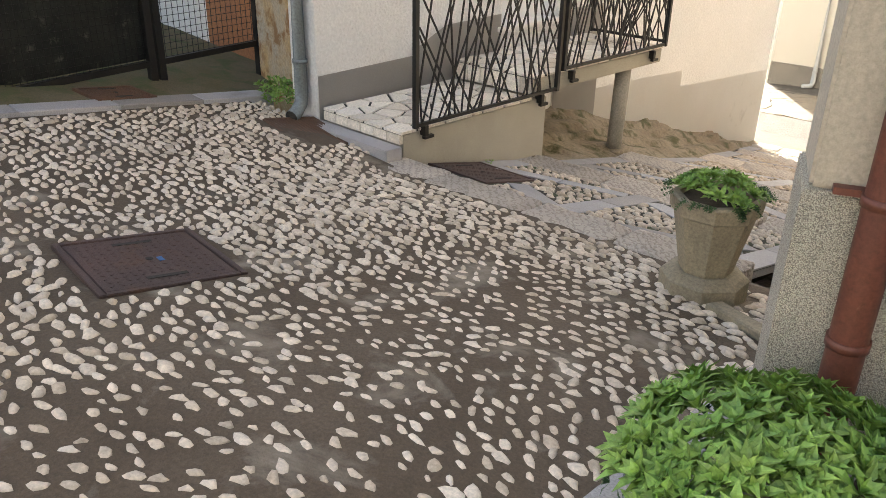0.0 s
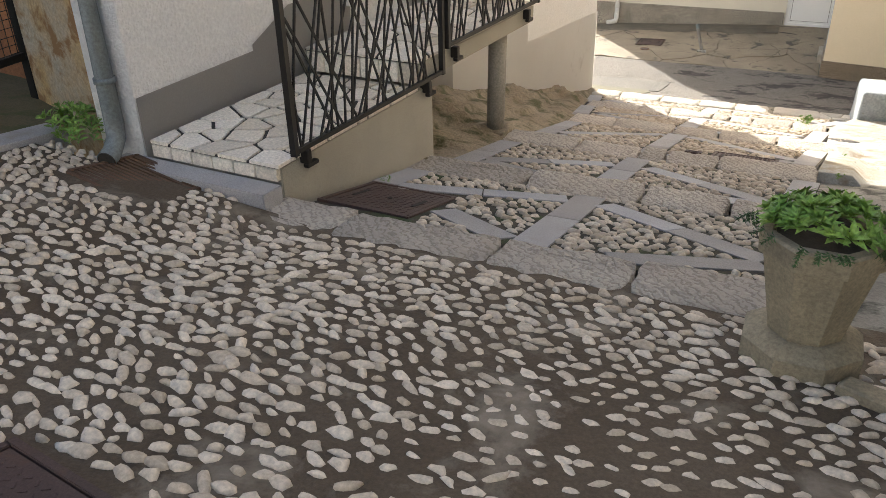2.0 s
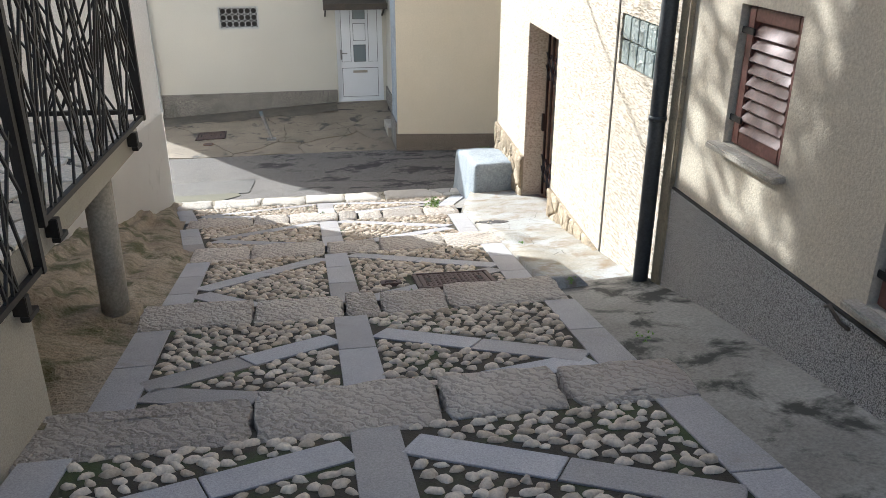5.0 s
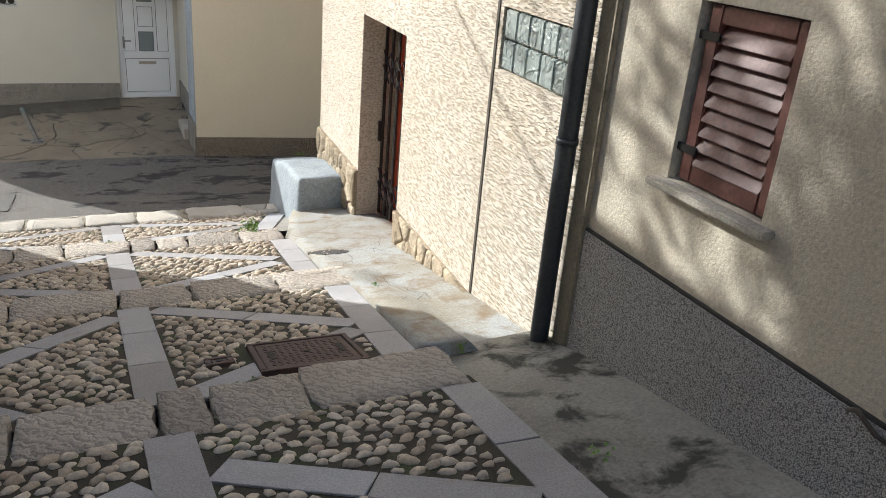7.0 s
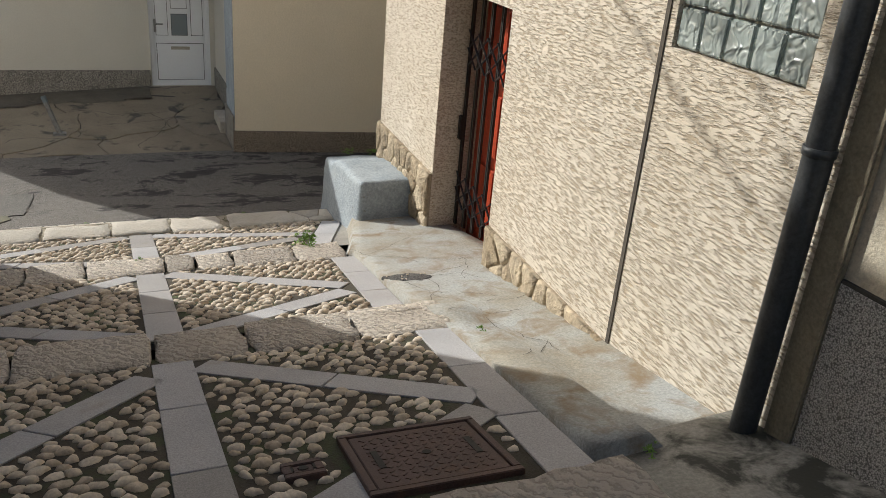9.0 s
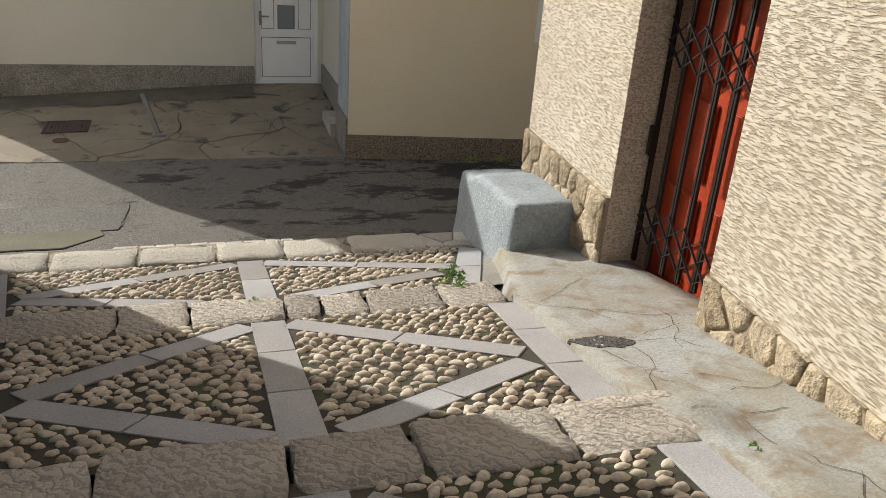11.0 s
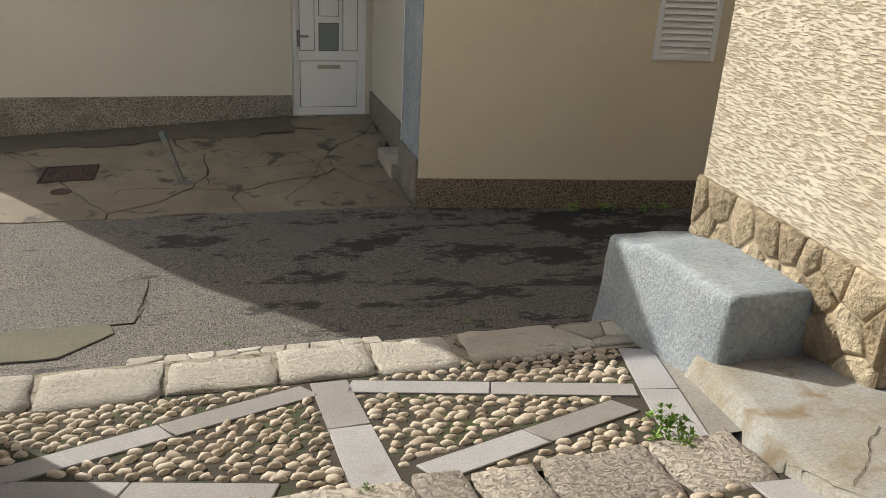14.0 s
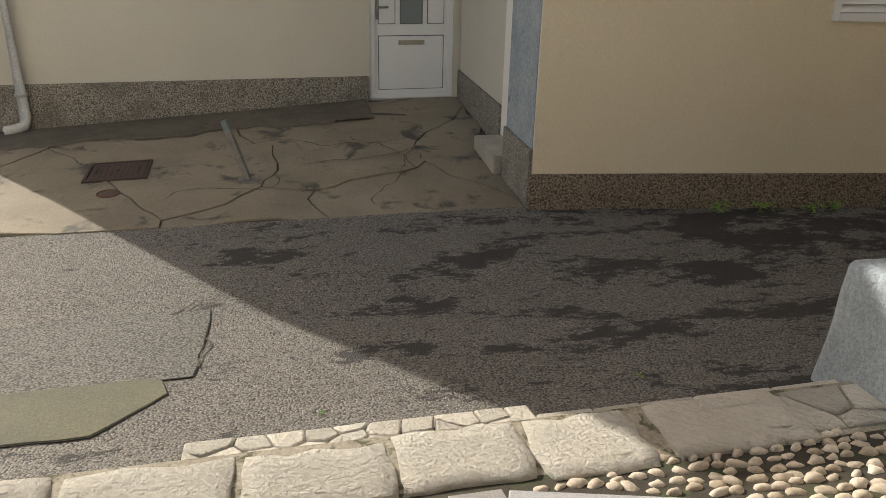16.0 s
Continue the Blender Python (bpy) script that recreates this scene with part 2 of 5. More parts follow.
def asphalt():
    m, nt, bsdf = nodes_of("asphalt")
    p = position(nt)
    v = nt.nodes.new("ShaderNodeTexVoronoi")
    v.inputs["Scale"].default_value = 95
    nt.links.new(p, v.inputs["Vector"])
    sep = nt.nodes.new("ShaderNodeSeparateColor")
    nt.links.new(v.outputs["Color"], sep.inputs[0])
    c = mixc(nt, ramp(nt, noise_tex(nt, p, 0.9, 5), 0.35, 0.65), (0.145, 0.13, 0.112), (0.18, 0.162, 0.138))
    c = mixc(nt, mathn(nt, "MULTIPLY", mathn(nt, "POWER", sep.outputs[0], 2.0), 0.8), c, (0.34, 0.315, 0.28))
    c = mixc(nt, ramp(nt, v.outputs["Distance"], 0.45, 0.8), c, (0.05, 0.046, 0.04))
    mp = nt.nodes.new("ShaderNodeMapping")
    mp.inputs["Scale"].default_value = (0.85, 1.7, 1)
    mp.inputs["Location"].default_value = (0.35, 0.2, 0)
    nt.links.new(p, mp.inputs[0])
    sx = nt.nodes.new("ShaderNodeSeparateXYZ")
    nt.links.new(p, sx.inputs[0])
    lean = mathn(nt, "MULTIPLY", ramp(nt, sx.outputs[0], -5.0, 0.5), 0.105)
    wet = ramp(nt, mathn(nt, "ADD", noise_tex(nt, mp.outputs[0], 1.5, 14, 0.8), lean), 0.60, 0.61)
    c = mixc(nt, mathn(nt, "MULTIPLY", wet, 0.95), c, (0.038, 0.034, 0.031))
    nt.links.new(c, bsdf.inputs["Base Color"])
    bsdf.inputs["Roughness"].default_value = 0.85
    bump(nt, bsdf, mathn(nt, "SUBTRACT", 1.0, v.outputs["Distance"]), 0.9, 0.009)
    return m


def combed():
    """Cream render combed in short, wavering horizontal ridges."""
    m, nt, bsdf = nodes_of("combed_render")
    p = position(nt)
    mp = nt.nodes.new("ShaderNodeMapping")
    mp.inputs["Scale"].default_value = (0.6, 0.19, 1.0)
    nt.links.new(p, mp.inputs[0])
    a = noise_tex(nt, mp.outputs[0], 82, 3, 0.6, 0.35)
    b = noise_tex(nt, p, 90, 3)
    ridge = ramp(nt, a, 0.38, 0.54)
    h = mathn(nt, "ADD", ridge, mathn(nt, "MULTIPLY", b, 0.3))
    c = mixc(nt, ramp(nt, noise_tex(nt, p, 0.8, 5), 0.35, 0.65), (0.77, 0.70, 0.59), (0.69, 0.61, 0.49))
    # shade in the grooves between ridges is painted into the colour
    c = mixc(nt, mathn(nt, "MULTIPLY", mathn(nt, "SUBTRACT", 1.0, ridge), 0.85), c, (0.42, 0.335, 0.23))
    c = mixc(nt, mathn(nt, "MULTIPLY", ramp(nt, noise_tex(nt, p, 2.2, 6, 0.7), 0.55, 0.75), 0.2), c, (0.46, 0.36, 0.25))
    nt.links.new(c, bsdf.inputs["Base Color"])
    bsdf.inputs["Roughness"].default_value = 0.9
    bump(nt, bsdf, h, 0.9, 0.008)
    return m


def glass_block():
    m, nt, bsdf = nodes_of("glass_block")
    p = position(nt)
    bsdf.inputs["Base Color"].default_value = (0.5, 0.56, 0.53, 1)
    bsdf.inputs["Roughness"].default_value = 0.12
    bsdf.inputs["Transmission Weight"].default_value = 0.35
    bsdf.inputs["IOR"].default_value = 1.5
    bump(nt, bsdf, noise_tex(nt, p, 13, 1, 0.4, 1.5), 0.9, 0.03)
    return m


def pane_glass():
    m, nt, bsdf = nodes_of("frosted_pane")
    bsdf.inputs["Base Color"].default_value = (0.2, 0.23, 0.24, 1)
    bsdf.inputs["Roughness"].default_value = 0.25
    return m




def tooled(name, base, other, dark, strokes=1.0):
    """Limestone dressed with slanting chisel strokes."""
    m, nt, bsdf = nodes_of(name)
    p = position(nt)
    w = nt.nodes.new("ShaderNodeTexWave")
    w.bands_direction = "DIAGONAL"
    w.inputs["Scale"].default_value, w.inputs["Distortion"].default_value, w.inputs["Detail"].default_value, w.inputs["Detail Scale"].default_value = 9.5, 9.0, 4.0, 2.6
    nt.links.new(p, w.inputs["Vector"])
    c = mixc(nt, ramp(nt, noise_tex(nt, p, 2.5, 5), 0.35, 0.65), base, other)
    # the stroke hollows get their shade from the dark colour as well
    c = mixc(nt, mathn(nt, "MULTIPLY", ramp(nt, w.outputs["Fac"], 0.40, 0.05), 0.45 * strokes), c, dark)
    c = mixc(nt, ramp(nt, noise_tex(nt, p, 9, 8, 0.75), 0.61, 0.76), c, dark)
    r = nt.nodes.new("ShaderNodeMapRange")
    r.inputs[3].default_value, r.inputs[4].default_value = 0.75, 1.2
    nt.links.new(nt.nodes.new("ShaderNodeObjectInfo").outputs["Random"], r.inputs[0])
    comb = nt.nodes.new("ShaderNodeCombineColor")
    for i in range(3):
        nt.links.new(r.outputs[0], comb.inputs[i])
    c = mixc(nt, 1.0, c, comb.outputs[0], "MULTIPLY")
    nt.links.new(c, bsdf.inputs["Base Color"])
    bsdf.inputs["Roughness"].default_value = 0.85
    bump(nt, bsdf, mathn(nt, "ADD", mathn(nt, "MULTIPLY", w.outputs["Fac"], 0.8 * strokes), mathn(nt, "MULTIPLY", noise_tex(nt, p, 30, 6, 0.75), 2.4)), 0.9, 0.014)
    return m


M["limestone"] = tooled("limestone", (0.64, 0.58, 0.50), (0.54, 0.475, 0.405), (0.2, 0.17, 0.135))
M["kerb_white"] = tooled("kerb_white", (0.72, 0.675, 0.59), (0.62, 0.565, 0.48), (0.42, 0.37, 0.29), 0.55)
M["asphalt"], M["combed"], M["glass_block"], M["pane"] = asphalt(), combed(), glass_block(), pane_glass()


# ---- mesh helpers ----
def part(name, bm, material, parent=None, label=""):
    me = bpy.data.meshes.new(name)
    bm.normal_update()
    bm.to_mesh(me)
    bm.free()
    me.materials.append(M[material])
    ob = new(name, me)
    if parent:
        ob.parent = parent
    if label:
        ob["label"] = label
    return ob


def thing(name, label, category, group="", m=None):
    ob = tagged(new(name), label, category, group)
    if m is not None:
        ob.matrix_world = m
    return ob


def structure(name, bm, material, label="", category=""):
    return tagged(part(name, bm, material), label, category, kind="structure")


def box(bm, x0, x1, y0, y1, z0, z1, bevel=0.0, m=None):
    vs = [bm.verts.new((x, y, z)) for x in (x0, x1) for y in (y0, y1) for z in (z0, z1)]
    fs = [bm.faces.new([vs[i] for i in f]) for f in ((0, 1, 3, 2), (4, 6, 7, 5), (0, 4, 5, 1), (2, 3, 7, 6), (0, 2, 6, 4), (1, 5, 7, 3))]
    if bevel:
        edges = list({e for f in fs for e in f.edges})
        out = bmesh.ops.bevel(bm, geom=edges, offset=bevel, segments=2, affect="EDGES")
        vs = list({v for f in out["faces"] for v in f.verts})
    if m is not None:
        for v in vs:
            v.co = m @ v.co
    return bm


def bar(bm, a, b, w, d=None):
    """A square bar from a to b."""
    a, b = Vector(a), Vector(b)
    d = d or w
    q = (b - a).to_track_quat("Z", "Y").to_matrix().to_4x4()
    box(bm, -w / 2, w / 2, -d / 2, d / 2, 0, (b - a).length, 0, Matrix.Translation(a) @ q)
    return bm


def tube(bm, pts, r, n=14, caps=True):
    """A round pipe along points; r is one radius or one for each point."""
    pts = [Vector(p) for p in pts]
    rs = r if isinstance(r, (list, tuple)) else [r] * len(pts)
    rings = []
    for i, p in enumerate(pts):
        d = (pts[min(i + 1, len(pts) - 1)] - pts[max(i - 1, 0)]).normalized()
        q = d.to_track_quat("Z", "Y").to_matrix()
        rings.append([bm.verts.new(p + q @ Vector((rs[i] * math.cos(k * math.tau / n), rs[i] * math.sin(k * math.tau / n), 0))) for k in range(n)])
    for a, b in zip(rings, rings[1:]):
        for k in range(n):
            f = bm.faces.new((a[k], a[(k + 1) % n], b[(k + 1) % n], b[k]))
            f.smooth = True
    if caps:
        bm.faces.new(rings[0][::-1])
        bm.faces.new(rings[-1])
    return bm


def prism(bm, poly, top, depth, bevel=0.006, rough=0.0, flat_bottom=None):
    """A slab with the outline poly; top(x, y) gives its upper face; the rim is rounded by bevel."""
    n = len(poly)
    cx, cy = sum(p[0] for p in poly) / n, sum(p[1] for p in poly) / n
    def inward(p, d):
        v = Vector((cx - p[0], cy - p[1]))
        return (p[0] + v.normalized().x * d, p[1] + v.normalized().y * d) if v.length > d else p
    jig = lambda: random.uniform(-rough, rough)
    inner = [inward(p, bevel * 1.5) for p in poly]
    t = [bm.verts.new((x, y, top(x, y) + jig() * 0.5)) for x, y in inner]
    s = [bm.verts.new((x, y, top(x, y) - bevel)) for x, y in poly]
    b = [bm.verts.new((x, y, (flat_bottom if flat_bottom is not None else top(x, y) - depth))) for x, y in poly]
    bm.faces.new(t)
    for i in range(n):
        j = (i + 1) % n
        bm.faces.new((s[i], s[j], t[j], t[i])).smooth = True
        bm.faces.new((b[i], b[j], s[j], s[i]))
    return bm


def clip(poly, a, b, c):
    """Keeps the part of poly where a x + b y <= c."""
    out = []
    for i, p in enumerate(poly):
        q = poly[(i + 1) % len(poly)]
        dp, dq = a * p[0] + b * p[1] - c, a * q[0] + b * q[1] - c
        if dp <= 0:
            out.append(p)
        if dp * dq < 0:
            k = dp / (dp - dq)
            out.append((p[0] + (q[0] - p[0]) * k, p[1] + (q[1] - p[1]) * k))
    return out


def cells(x0, x1, y0, y1, size, gap, rnd, jitter=0.45, aspect=1.0):
    """Irregular stones that fill a rectangle, with joints of width gap between them."""
    sx, sy = size * aspect, size
    nx, ny = max(1, round((x1 - x0) / sx)), max(1, round((y1 - y0) / sy))
    sx, sy = (x1 - x0) / nx, (y1 - y0) / ny
    seeds = [(x0 + (i + 0.5 + (0.25 if j % 2 else -0.25) + rnd.uniform(-jitter, jitter)) * sx, y0 + (j + 0.5 + rnd.uniform(-jitter, jitter)) * sy) for i in range(nx) for j in range(ny)]
    out = []
    for k, s in enumerate(seeds):
        poly = [(x0, y0), (x1, y0), (x1, y1), (x0, y1)]
        for l, o in enumerate(seeds):
            dx, dy = o[0] - s[0], o[1] - s[1]
            d = math.hypot(dx, dy)
            if l == k or d > size * 3.5 * max(1, aspect) or d < 1e-6:
                continue
            poly = clip(poly, dx / d, dy / d, ((s[0] + o[0]) / 2 * dx + (s[1] + o[1]) / 2 * dy) / d - gap / 2)
            if len(poly) < 3:
                break
        if len(poly) >= 3:
            out.append(poly)
    return out


def wall(bm, length, z0, z1, thick, holes=()):
    """A wall along local x with its face at y = 0 (outside is -y), pierced by holes (x0, x1, z0, z1)."""
    xs = sorted({0, length, *[h[0] for h in holes], *[h[1] for h in holes]})
    zs = sorted({z0, z1, *[h[2] for h in holes], *[h[3] for h in holes]})
    for a, b in zip(xs, xs[1:]):
        for c, d in zip(zs, zs[1:]):
            if not any(h[0] <= a and b <= h[1] and h[2] <= c and d <= h[3] for h in holes):
                box(bm, a, b, 0, thick, c, d)
    bmesh.ops.remove_doubles(bm, verts=bm.verts, dist=1e-5)
    return bm


def heightfield(xs, ys, z):
    bm = bmesh.new()
    vs = [[bm.verts.new((x, y, z(x, y))) for x in xs] for y in ys]
    for r0, r1 in zip(vs, vs[1:]):
        for k in range(len(xs) - 1):
            f = bm.faces.new((r0[k], r0[k + 1], r1[k + 1], r1[k]))
            f.smooth = True
    return bm


def span(a, b, step):
    n = max(1, math.ceil((b - a) / step))
    return [a + (b - a) * i / n for i in range(n + 1)]


# ---- levels of the ground ----
# tiers of the lane: start, end of the paving, far edge of the stone nosing, level at the start, at the end and at the nosing
TIERS = [(4.17, 5.47, 5.80, -0.485, -0.77, -0.79), (5.80, 7.03, 7.38, -0.825, -1.10, -1.13), (7.38, 9.20, 9.55, -1.19, -1.64, -1.66),
         (9.55, 11.20, 11.52, -1.71, -2.11, -2.12), (11.52, 12.76, 13.12, -2.16, -2.46, -2.47)]
# centre lines of the border strips of each tier: x at the start and at the end, on the house side and on the ramp side
BORDERS = [(-3.78, -3.78, -1.40, -1.34), (-3.64, -3.68, -1.43, -1.33), (-3.64, -3.71, -1.42, -1.23), (-3.78, -4.06, -1.32, -1.16), (-4.09, -4.33, -1.29, -0.83)]


def border(y, side):
    """x of the border strip's centre line at y; side 0 is next to the rock, 2 next to the ramp."""
    for (a, b, c, *_), line in zip(TIERS, BORDERS):
        if y < c or c == 13.12:
            return line[side] + (line[side + 1] - line[side]) * max(0.0, min(1.0, (y - a) / (b - a)))


def plaza_z(x, y):
    return 0.14 - 0.148 * y + 0.1 * max(0.0, -3.8 - x) + 0.012 * noise.noise((x * 0.9, y * 0.9, 3))


def tier_z(y):
    for a, b, c, za, zb, zc in TIERS:
        if y < c or c == 13.12:
            return za + (zb - za) * (y - a) / (b - a) if y <= b else zb + (zc - zb) * (y - b) / (c - b)


def apron_z(x, y):
    return -1.36 - 0.185 * (y - 7.6) + 0.04 * (x + 0.5)


def road_z(x, y):
    if y < 13.6:
        return -2.56 - 0.22 * (y - 13.12)
    return -2.66 - 0.14 * min(1, (y - 13.6) / 1.2) + 0.004 * noise.noise((x * 2, y * 2, 0)) - 0.02 * min(2.7, y - 13.6) / 2.7


def forecourt_z(x, y):
    return -2.815 + 0.055 * (y - 16.3) + 0.06 * min(0.0, x + 2) * (y - 16.3) / 3.1


def right_wall_x(y):
    return -0.48 + 0.0515 * (y - 7.6)


def ribbon(left, right, n, ys, z):
    """A strip of ground between two winding edges."""
    bm = bmesh.new()
    vs = [[bm.verts.new((x, y, z(x, y))) for x in (left(y) + (right(y) - left(y)) * k / n for k in range(n + 1))] for y in ys]
    for r0, r1 in zip(vs, vs[1:]):
        for k in range(n):
            bm.faces.new((r0[k], r0[k + 1], r1[k + 1], r1[k])).smooth = True
    return bm


# ---- ground ----
structure("ground", heightfield([-400, 400], [-400, 400], lambda x, y: -3.3), "earth", "earth ground that reaches the horizon", "ground")
plaza = structure("plaza_floor", heightfield(span(-7.6, 1.5, 0.2), span(-7, 3.95, 0.2), plaza_z), "mortar", "dark mortar bed of a pebble-paved yard", "pavement")
lane = structure("lane_floor", bmesh.new(), "earth_joint", "pebble lane of shallow tiers sloping to the road", "pavement")
for a, b, c, za, zb, zc in TIERS:
    part("tier_bed", ribbon(lambda y: border(max(a, min(b, y)), 0) - 0.1, lambda y: border(max(a, min(b, y)), 2) + 0.1, 9, span(a - 0.02, b + 0.1, 0.2), lambda x, y: za + (zb - za) * (y - a) / (b - a) - 0.006), "earth_joint", lane)
road = structure("road", heightfield(span(-14, 14, 0.4), span(13.12, 16.34, 0.15), road_z), "asphalt", "patched grey asphalt road with damp stains", "road")
structure("gutter", heightfield(span(-1.45, -0.3, 0.13), span(3.7, 7.75, 0.25), lambda x, y: (-0.50 - 0.225 * (y - 4) - 0.13 * max(0, min(1, (6.8 - y) / 2.0)) + 0.05 * (x + 0.8))), "gutter", "dark damp concrete gutter beside the house", "gutter")


def apron_top(x, y):
    return max(apron_z(x, y), tier_z(y) + 0.004) if x < -0.9 and y < 10.4 else apron_z(x, y)


def apron_edge(y):
    """The ramp's worn edge along the lane."""
    for (y0, x0), (y1, x1) in zip(RIM, RIM[1:]):
        if y <= y1:
            return x0 + (x1 - x0) * (y - y0) / (y1 - y0)
    return RIM[-1][1]


RIM = ((7.5, -1.26), (9.2, -1.125), (9.5, -1.15), (11.25, -1.075), (12.14, -0.80), (12.4, -0.74))
bm = ribbon(apron_edge, lambda y: -0.08, 9, span(7.62, 12.3, 0.12), apron_top)
out = bmesh.ops.extrude_edge_only(bm, edges=[e for e in bm.edges if e.is_boundary])
for v in out["geom"]:
    if isinstance(v, bmesh.types.BMVert):
        if v.co.x < -0.7 and v.co.y > 11.3:
            v.co.x -= 0.28
        v.co.z = -2.9
apron = structure("apron", bm, "apron", "pale worn concrete ramp before the gated door", "pavement")


def rock_z(x, y):
    foot = border(min(y, 12.7), 0) - 0.09
    k = max(0.0, min(1.0, (foot - x) / max(0.2, foot + 4.95 - 0.047 * (y - 4.22))))
    w = 0.30 * max(0.25, min(1.0, (13.4 - y) / 4)) * (1 if y > 6.3 else 0.45)
    bed = (w * k ** 1.4 + 0.12 * k * noise.noise((x * 2.6, y * 1.1, 1))) * 14
    ledge = (math.floor(bed) + min(1.0, (bed - math.floor(bed)) * 2.5)) / 14
    return tier_z(min(y, 12.9)) - 0.006 + ledge + 0.022 * k * noise.noise((x * 7, y * 4, 4)) + 0.008 * k * noise.noise((x * 30, y * 22, 4))


structure("rock_slope", ribbon(lambda y: -4.97 + 0.047 * (y - 4.22), lambda y: border(min(y, 12.7), 0) - 0.07, 26, span(5.7, 13.1, 0.05), rock_z), "rock", "bare brown rock slope at the foot of the house", "rock")
structure("forecourt_bed", heightfield(span(-14, -1.0, 0.8), span(16.32, 19.5, 0.5), lambda x, y: forecourt_z(x, y) - 0.02), "crack", "earth-filled joints of a cracked concrete forecourt", "pavement")


# ---- houses ----
def house(name, label):
    return thing(name, label, "house")


# left house, white roughcast over a smooth plinth
HL = pose(-4.93, 4.22, 0, 0, 0, 87.3)
left_house = house("left_house", "white roughcast house with a stepped smooth plinth")
def in_frame(bm, m):
    bm.transform(m)
    return bm
DOOR_L = (2.22, 3.12, 0.14, 2.2)
part("wall", in_frame(wall(bmesh.new(), 7.5, -3.2, 7.0, 0.4, [DOOR_L]), HL), "stucco_white", left_house)
part("wall", in_frame(box(bmesh.new(), -0.05, -0.001, 0, 0.3, -0.6, 7.0), HL), "stucco_white", left_house)
part("wall", in_frame(box(bmesh.new(), 7.5, 8.92, 0, 0.4, -3.2, 3.0), HL), "stucco_white", left_house)
part("wall", in_frame(box(bmesh.new(), 2.2, 2.6, 1.25, 7.0, -3.2, 7.0), HL), "stucco_white", left_house)
part("wall", in_frame(box(bmesh.new(), 0.4, 2.6, 0.9, 1.25, -3.2, 7.0), HL), "stucco_white", left_house)
part("wall", in_frame(box(bmesh.new(), 8.52, 8.92, 0.4, 7.0, -3.2, 3.0), HL), "stucco_white", left_house)
part("wall", in_frame(box(bmesh.new(), 7.1, 7.5, 0.4, 7.0, 3.0, 7.0), HL), "stucco_white", left_house)
part("wall", in_frame(box(bmesh.new(), 0, 8.92, 7.0, 7.3, -3.2, 3.0), HL), "stucco_white", left_house)
part("roof", in_frame(box(bmesh.new(), 0.0, 7.55, -0.1, 7.4, 7.0, 7.2), HL), "roof_tile", left_house)
part("roof", in_frame(box(bmesh.new(), 7.52, 8.9, 0.02, 7.0, 2.95, 3.05), HL), "roof_tile", left_house)
for a, b, za, zb in ((-0.05, 1.0, 0.0, 0.02), (1.0, 1.42, 0.06, 0.24), (1.42, 2.2, 0.24, 0.26), (3.14, 3.98, 0.2, 0.2)):
    bm = bmesh.new()
    prismv = [bm.verts.new(p) for p in ((a, -0.012, -2), (b, -0.012, -2), (b, -0.012, zb), (a, -0.012, za))]
    bm.faces.new(prismv)
    bmesh.ops.solidify(bm, geom=list(bm.faces), thickness=-0.01)
    part("plinth", in_frame(bm, HL), "plinth_grey", left_house, "grey smooth plinth")
for a, b, za, zb in ((3.98, 6.05, -0.76, -0.86), (6.05, 8.925, -1.08, -1.28)):
    bm = bmesh.new()
    bm.faces.new([bm.verts.new(p) for p in ((a, -0.014, -3), (b, -0.014, -3), (b, -0.014, zb), (a, -0.014, za))])
    bmesh.ops.solidify(bm, geom=list(bm.faces), thickness=-0.012)
    part("plinth", in_frame(bm, HL), "wall_smooth", left_house, "cream smooth plinth")
door = part("door", in_frame(box(bmesh.new(), 2.22, 3.12, 0.14, 0.19, 0.14, 2.2), HL), "white_paint", left_house)
for x in (2.22, 3.06):
    part("frame", in_frame(box(bmesh.new(), x, x + 0.06, 0.05, 0.139, 0.14, 2.2, 0.004), HL), "white_paint", door)
part("panel", in_frame(box(bmesh.new(), 2.36, 2.98, 0.12, 0.139, 0.35, 1.0, 0.006), HL), "white_paint", door)
part("panel", in_frame(box(bmesh.new(), 2.36, 2.98, 0.12, 0.139, 1.1, 2.0, 0.006), HL), "white_paint", door)
part("sill", in_frame(box(bmesh.new(), 2.15, 3.19, -0.05, 0.14, 0.09, 0.138, 0.006), HL), "wall_smooth", left_house)
# ochre wall and the yard gate beside the left house
OW = pose(-6.25, 4.60, 0, 0, 0, -18.5)
ochre = thing("ochre_wall", "old ochre plaster wall with flaking lower coat", "wall")
part("wall", in_frame(box(bmesh.new(), 0, 1.33, 0, 0.2, -0.9, 6.9), OW), "ochre", ochre)
tagged(ochre, kind="structure")

# right house, cream roughcast with pebbledash plinth
right_house = house("right_house", "cream roughcast house with grey pebbledash plinth")
RH = pose(-0.47, 7.52, 0, 0, 0, -90)        # local x runs up the lane
WIN = [(0.60, 1.16, -0.13, 0.62), (1.95, 2.75, -0.47, 0.75)]
part("wall", in_frame(wall(bmesh.new(), 4.75, -2.0, 6.2, 0.4, WIN), RH), "cream_rough", right_house)
part("plinth", in_frame(box(bmesh.new(), 0.1, 4.3, -0.022, -0.001, -2.0, -0.575), RH), "pebbledash", right_house, "grey pebbledash plinth")
part("crack_line", in_frame(box(bmesh.new(), 0.096, 4.3, -0.018, -0.0005, -0.575, -0.562), RH), "dark_joint", right_house)
part("corner_strip", in_frame(box(bmesh.new(), -0.03, 0.095, -0.034, -0.0005, -2.0, 5.4, 0.006), RH), "terrazzo", right_house, "tan combed strip at the meeting of two houses")
CB = pose(-0.62, 2.32, 0, 0, 0, 20)
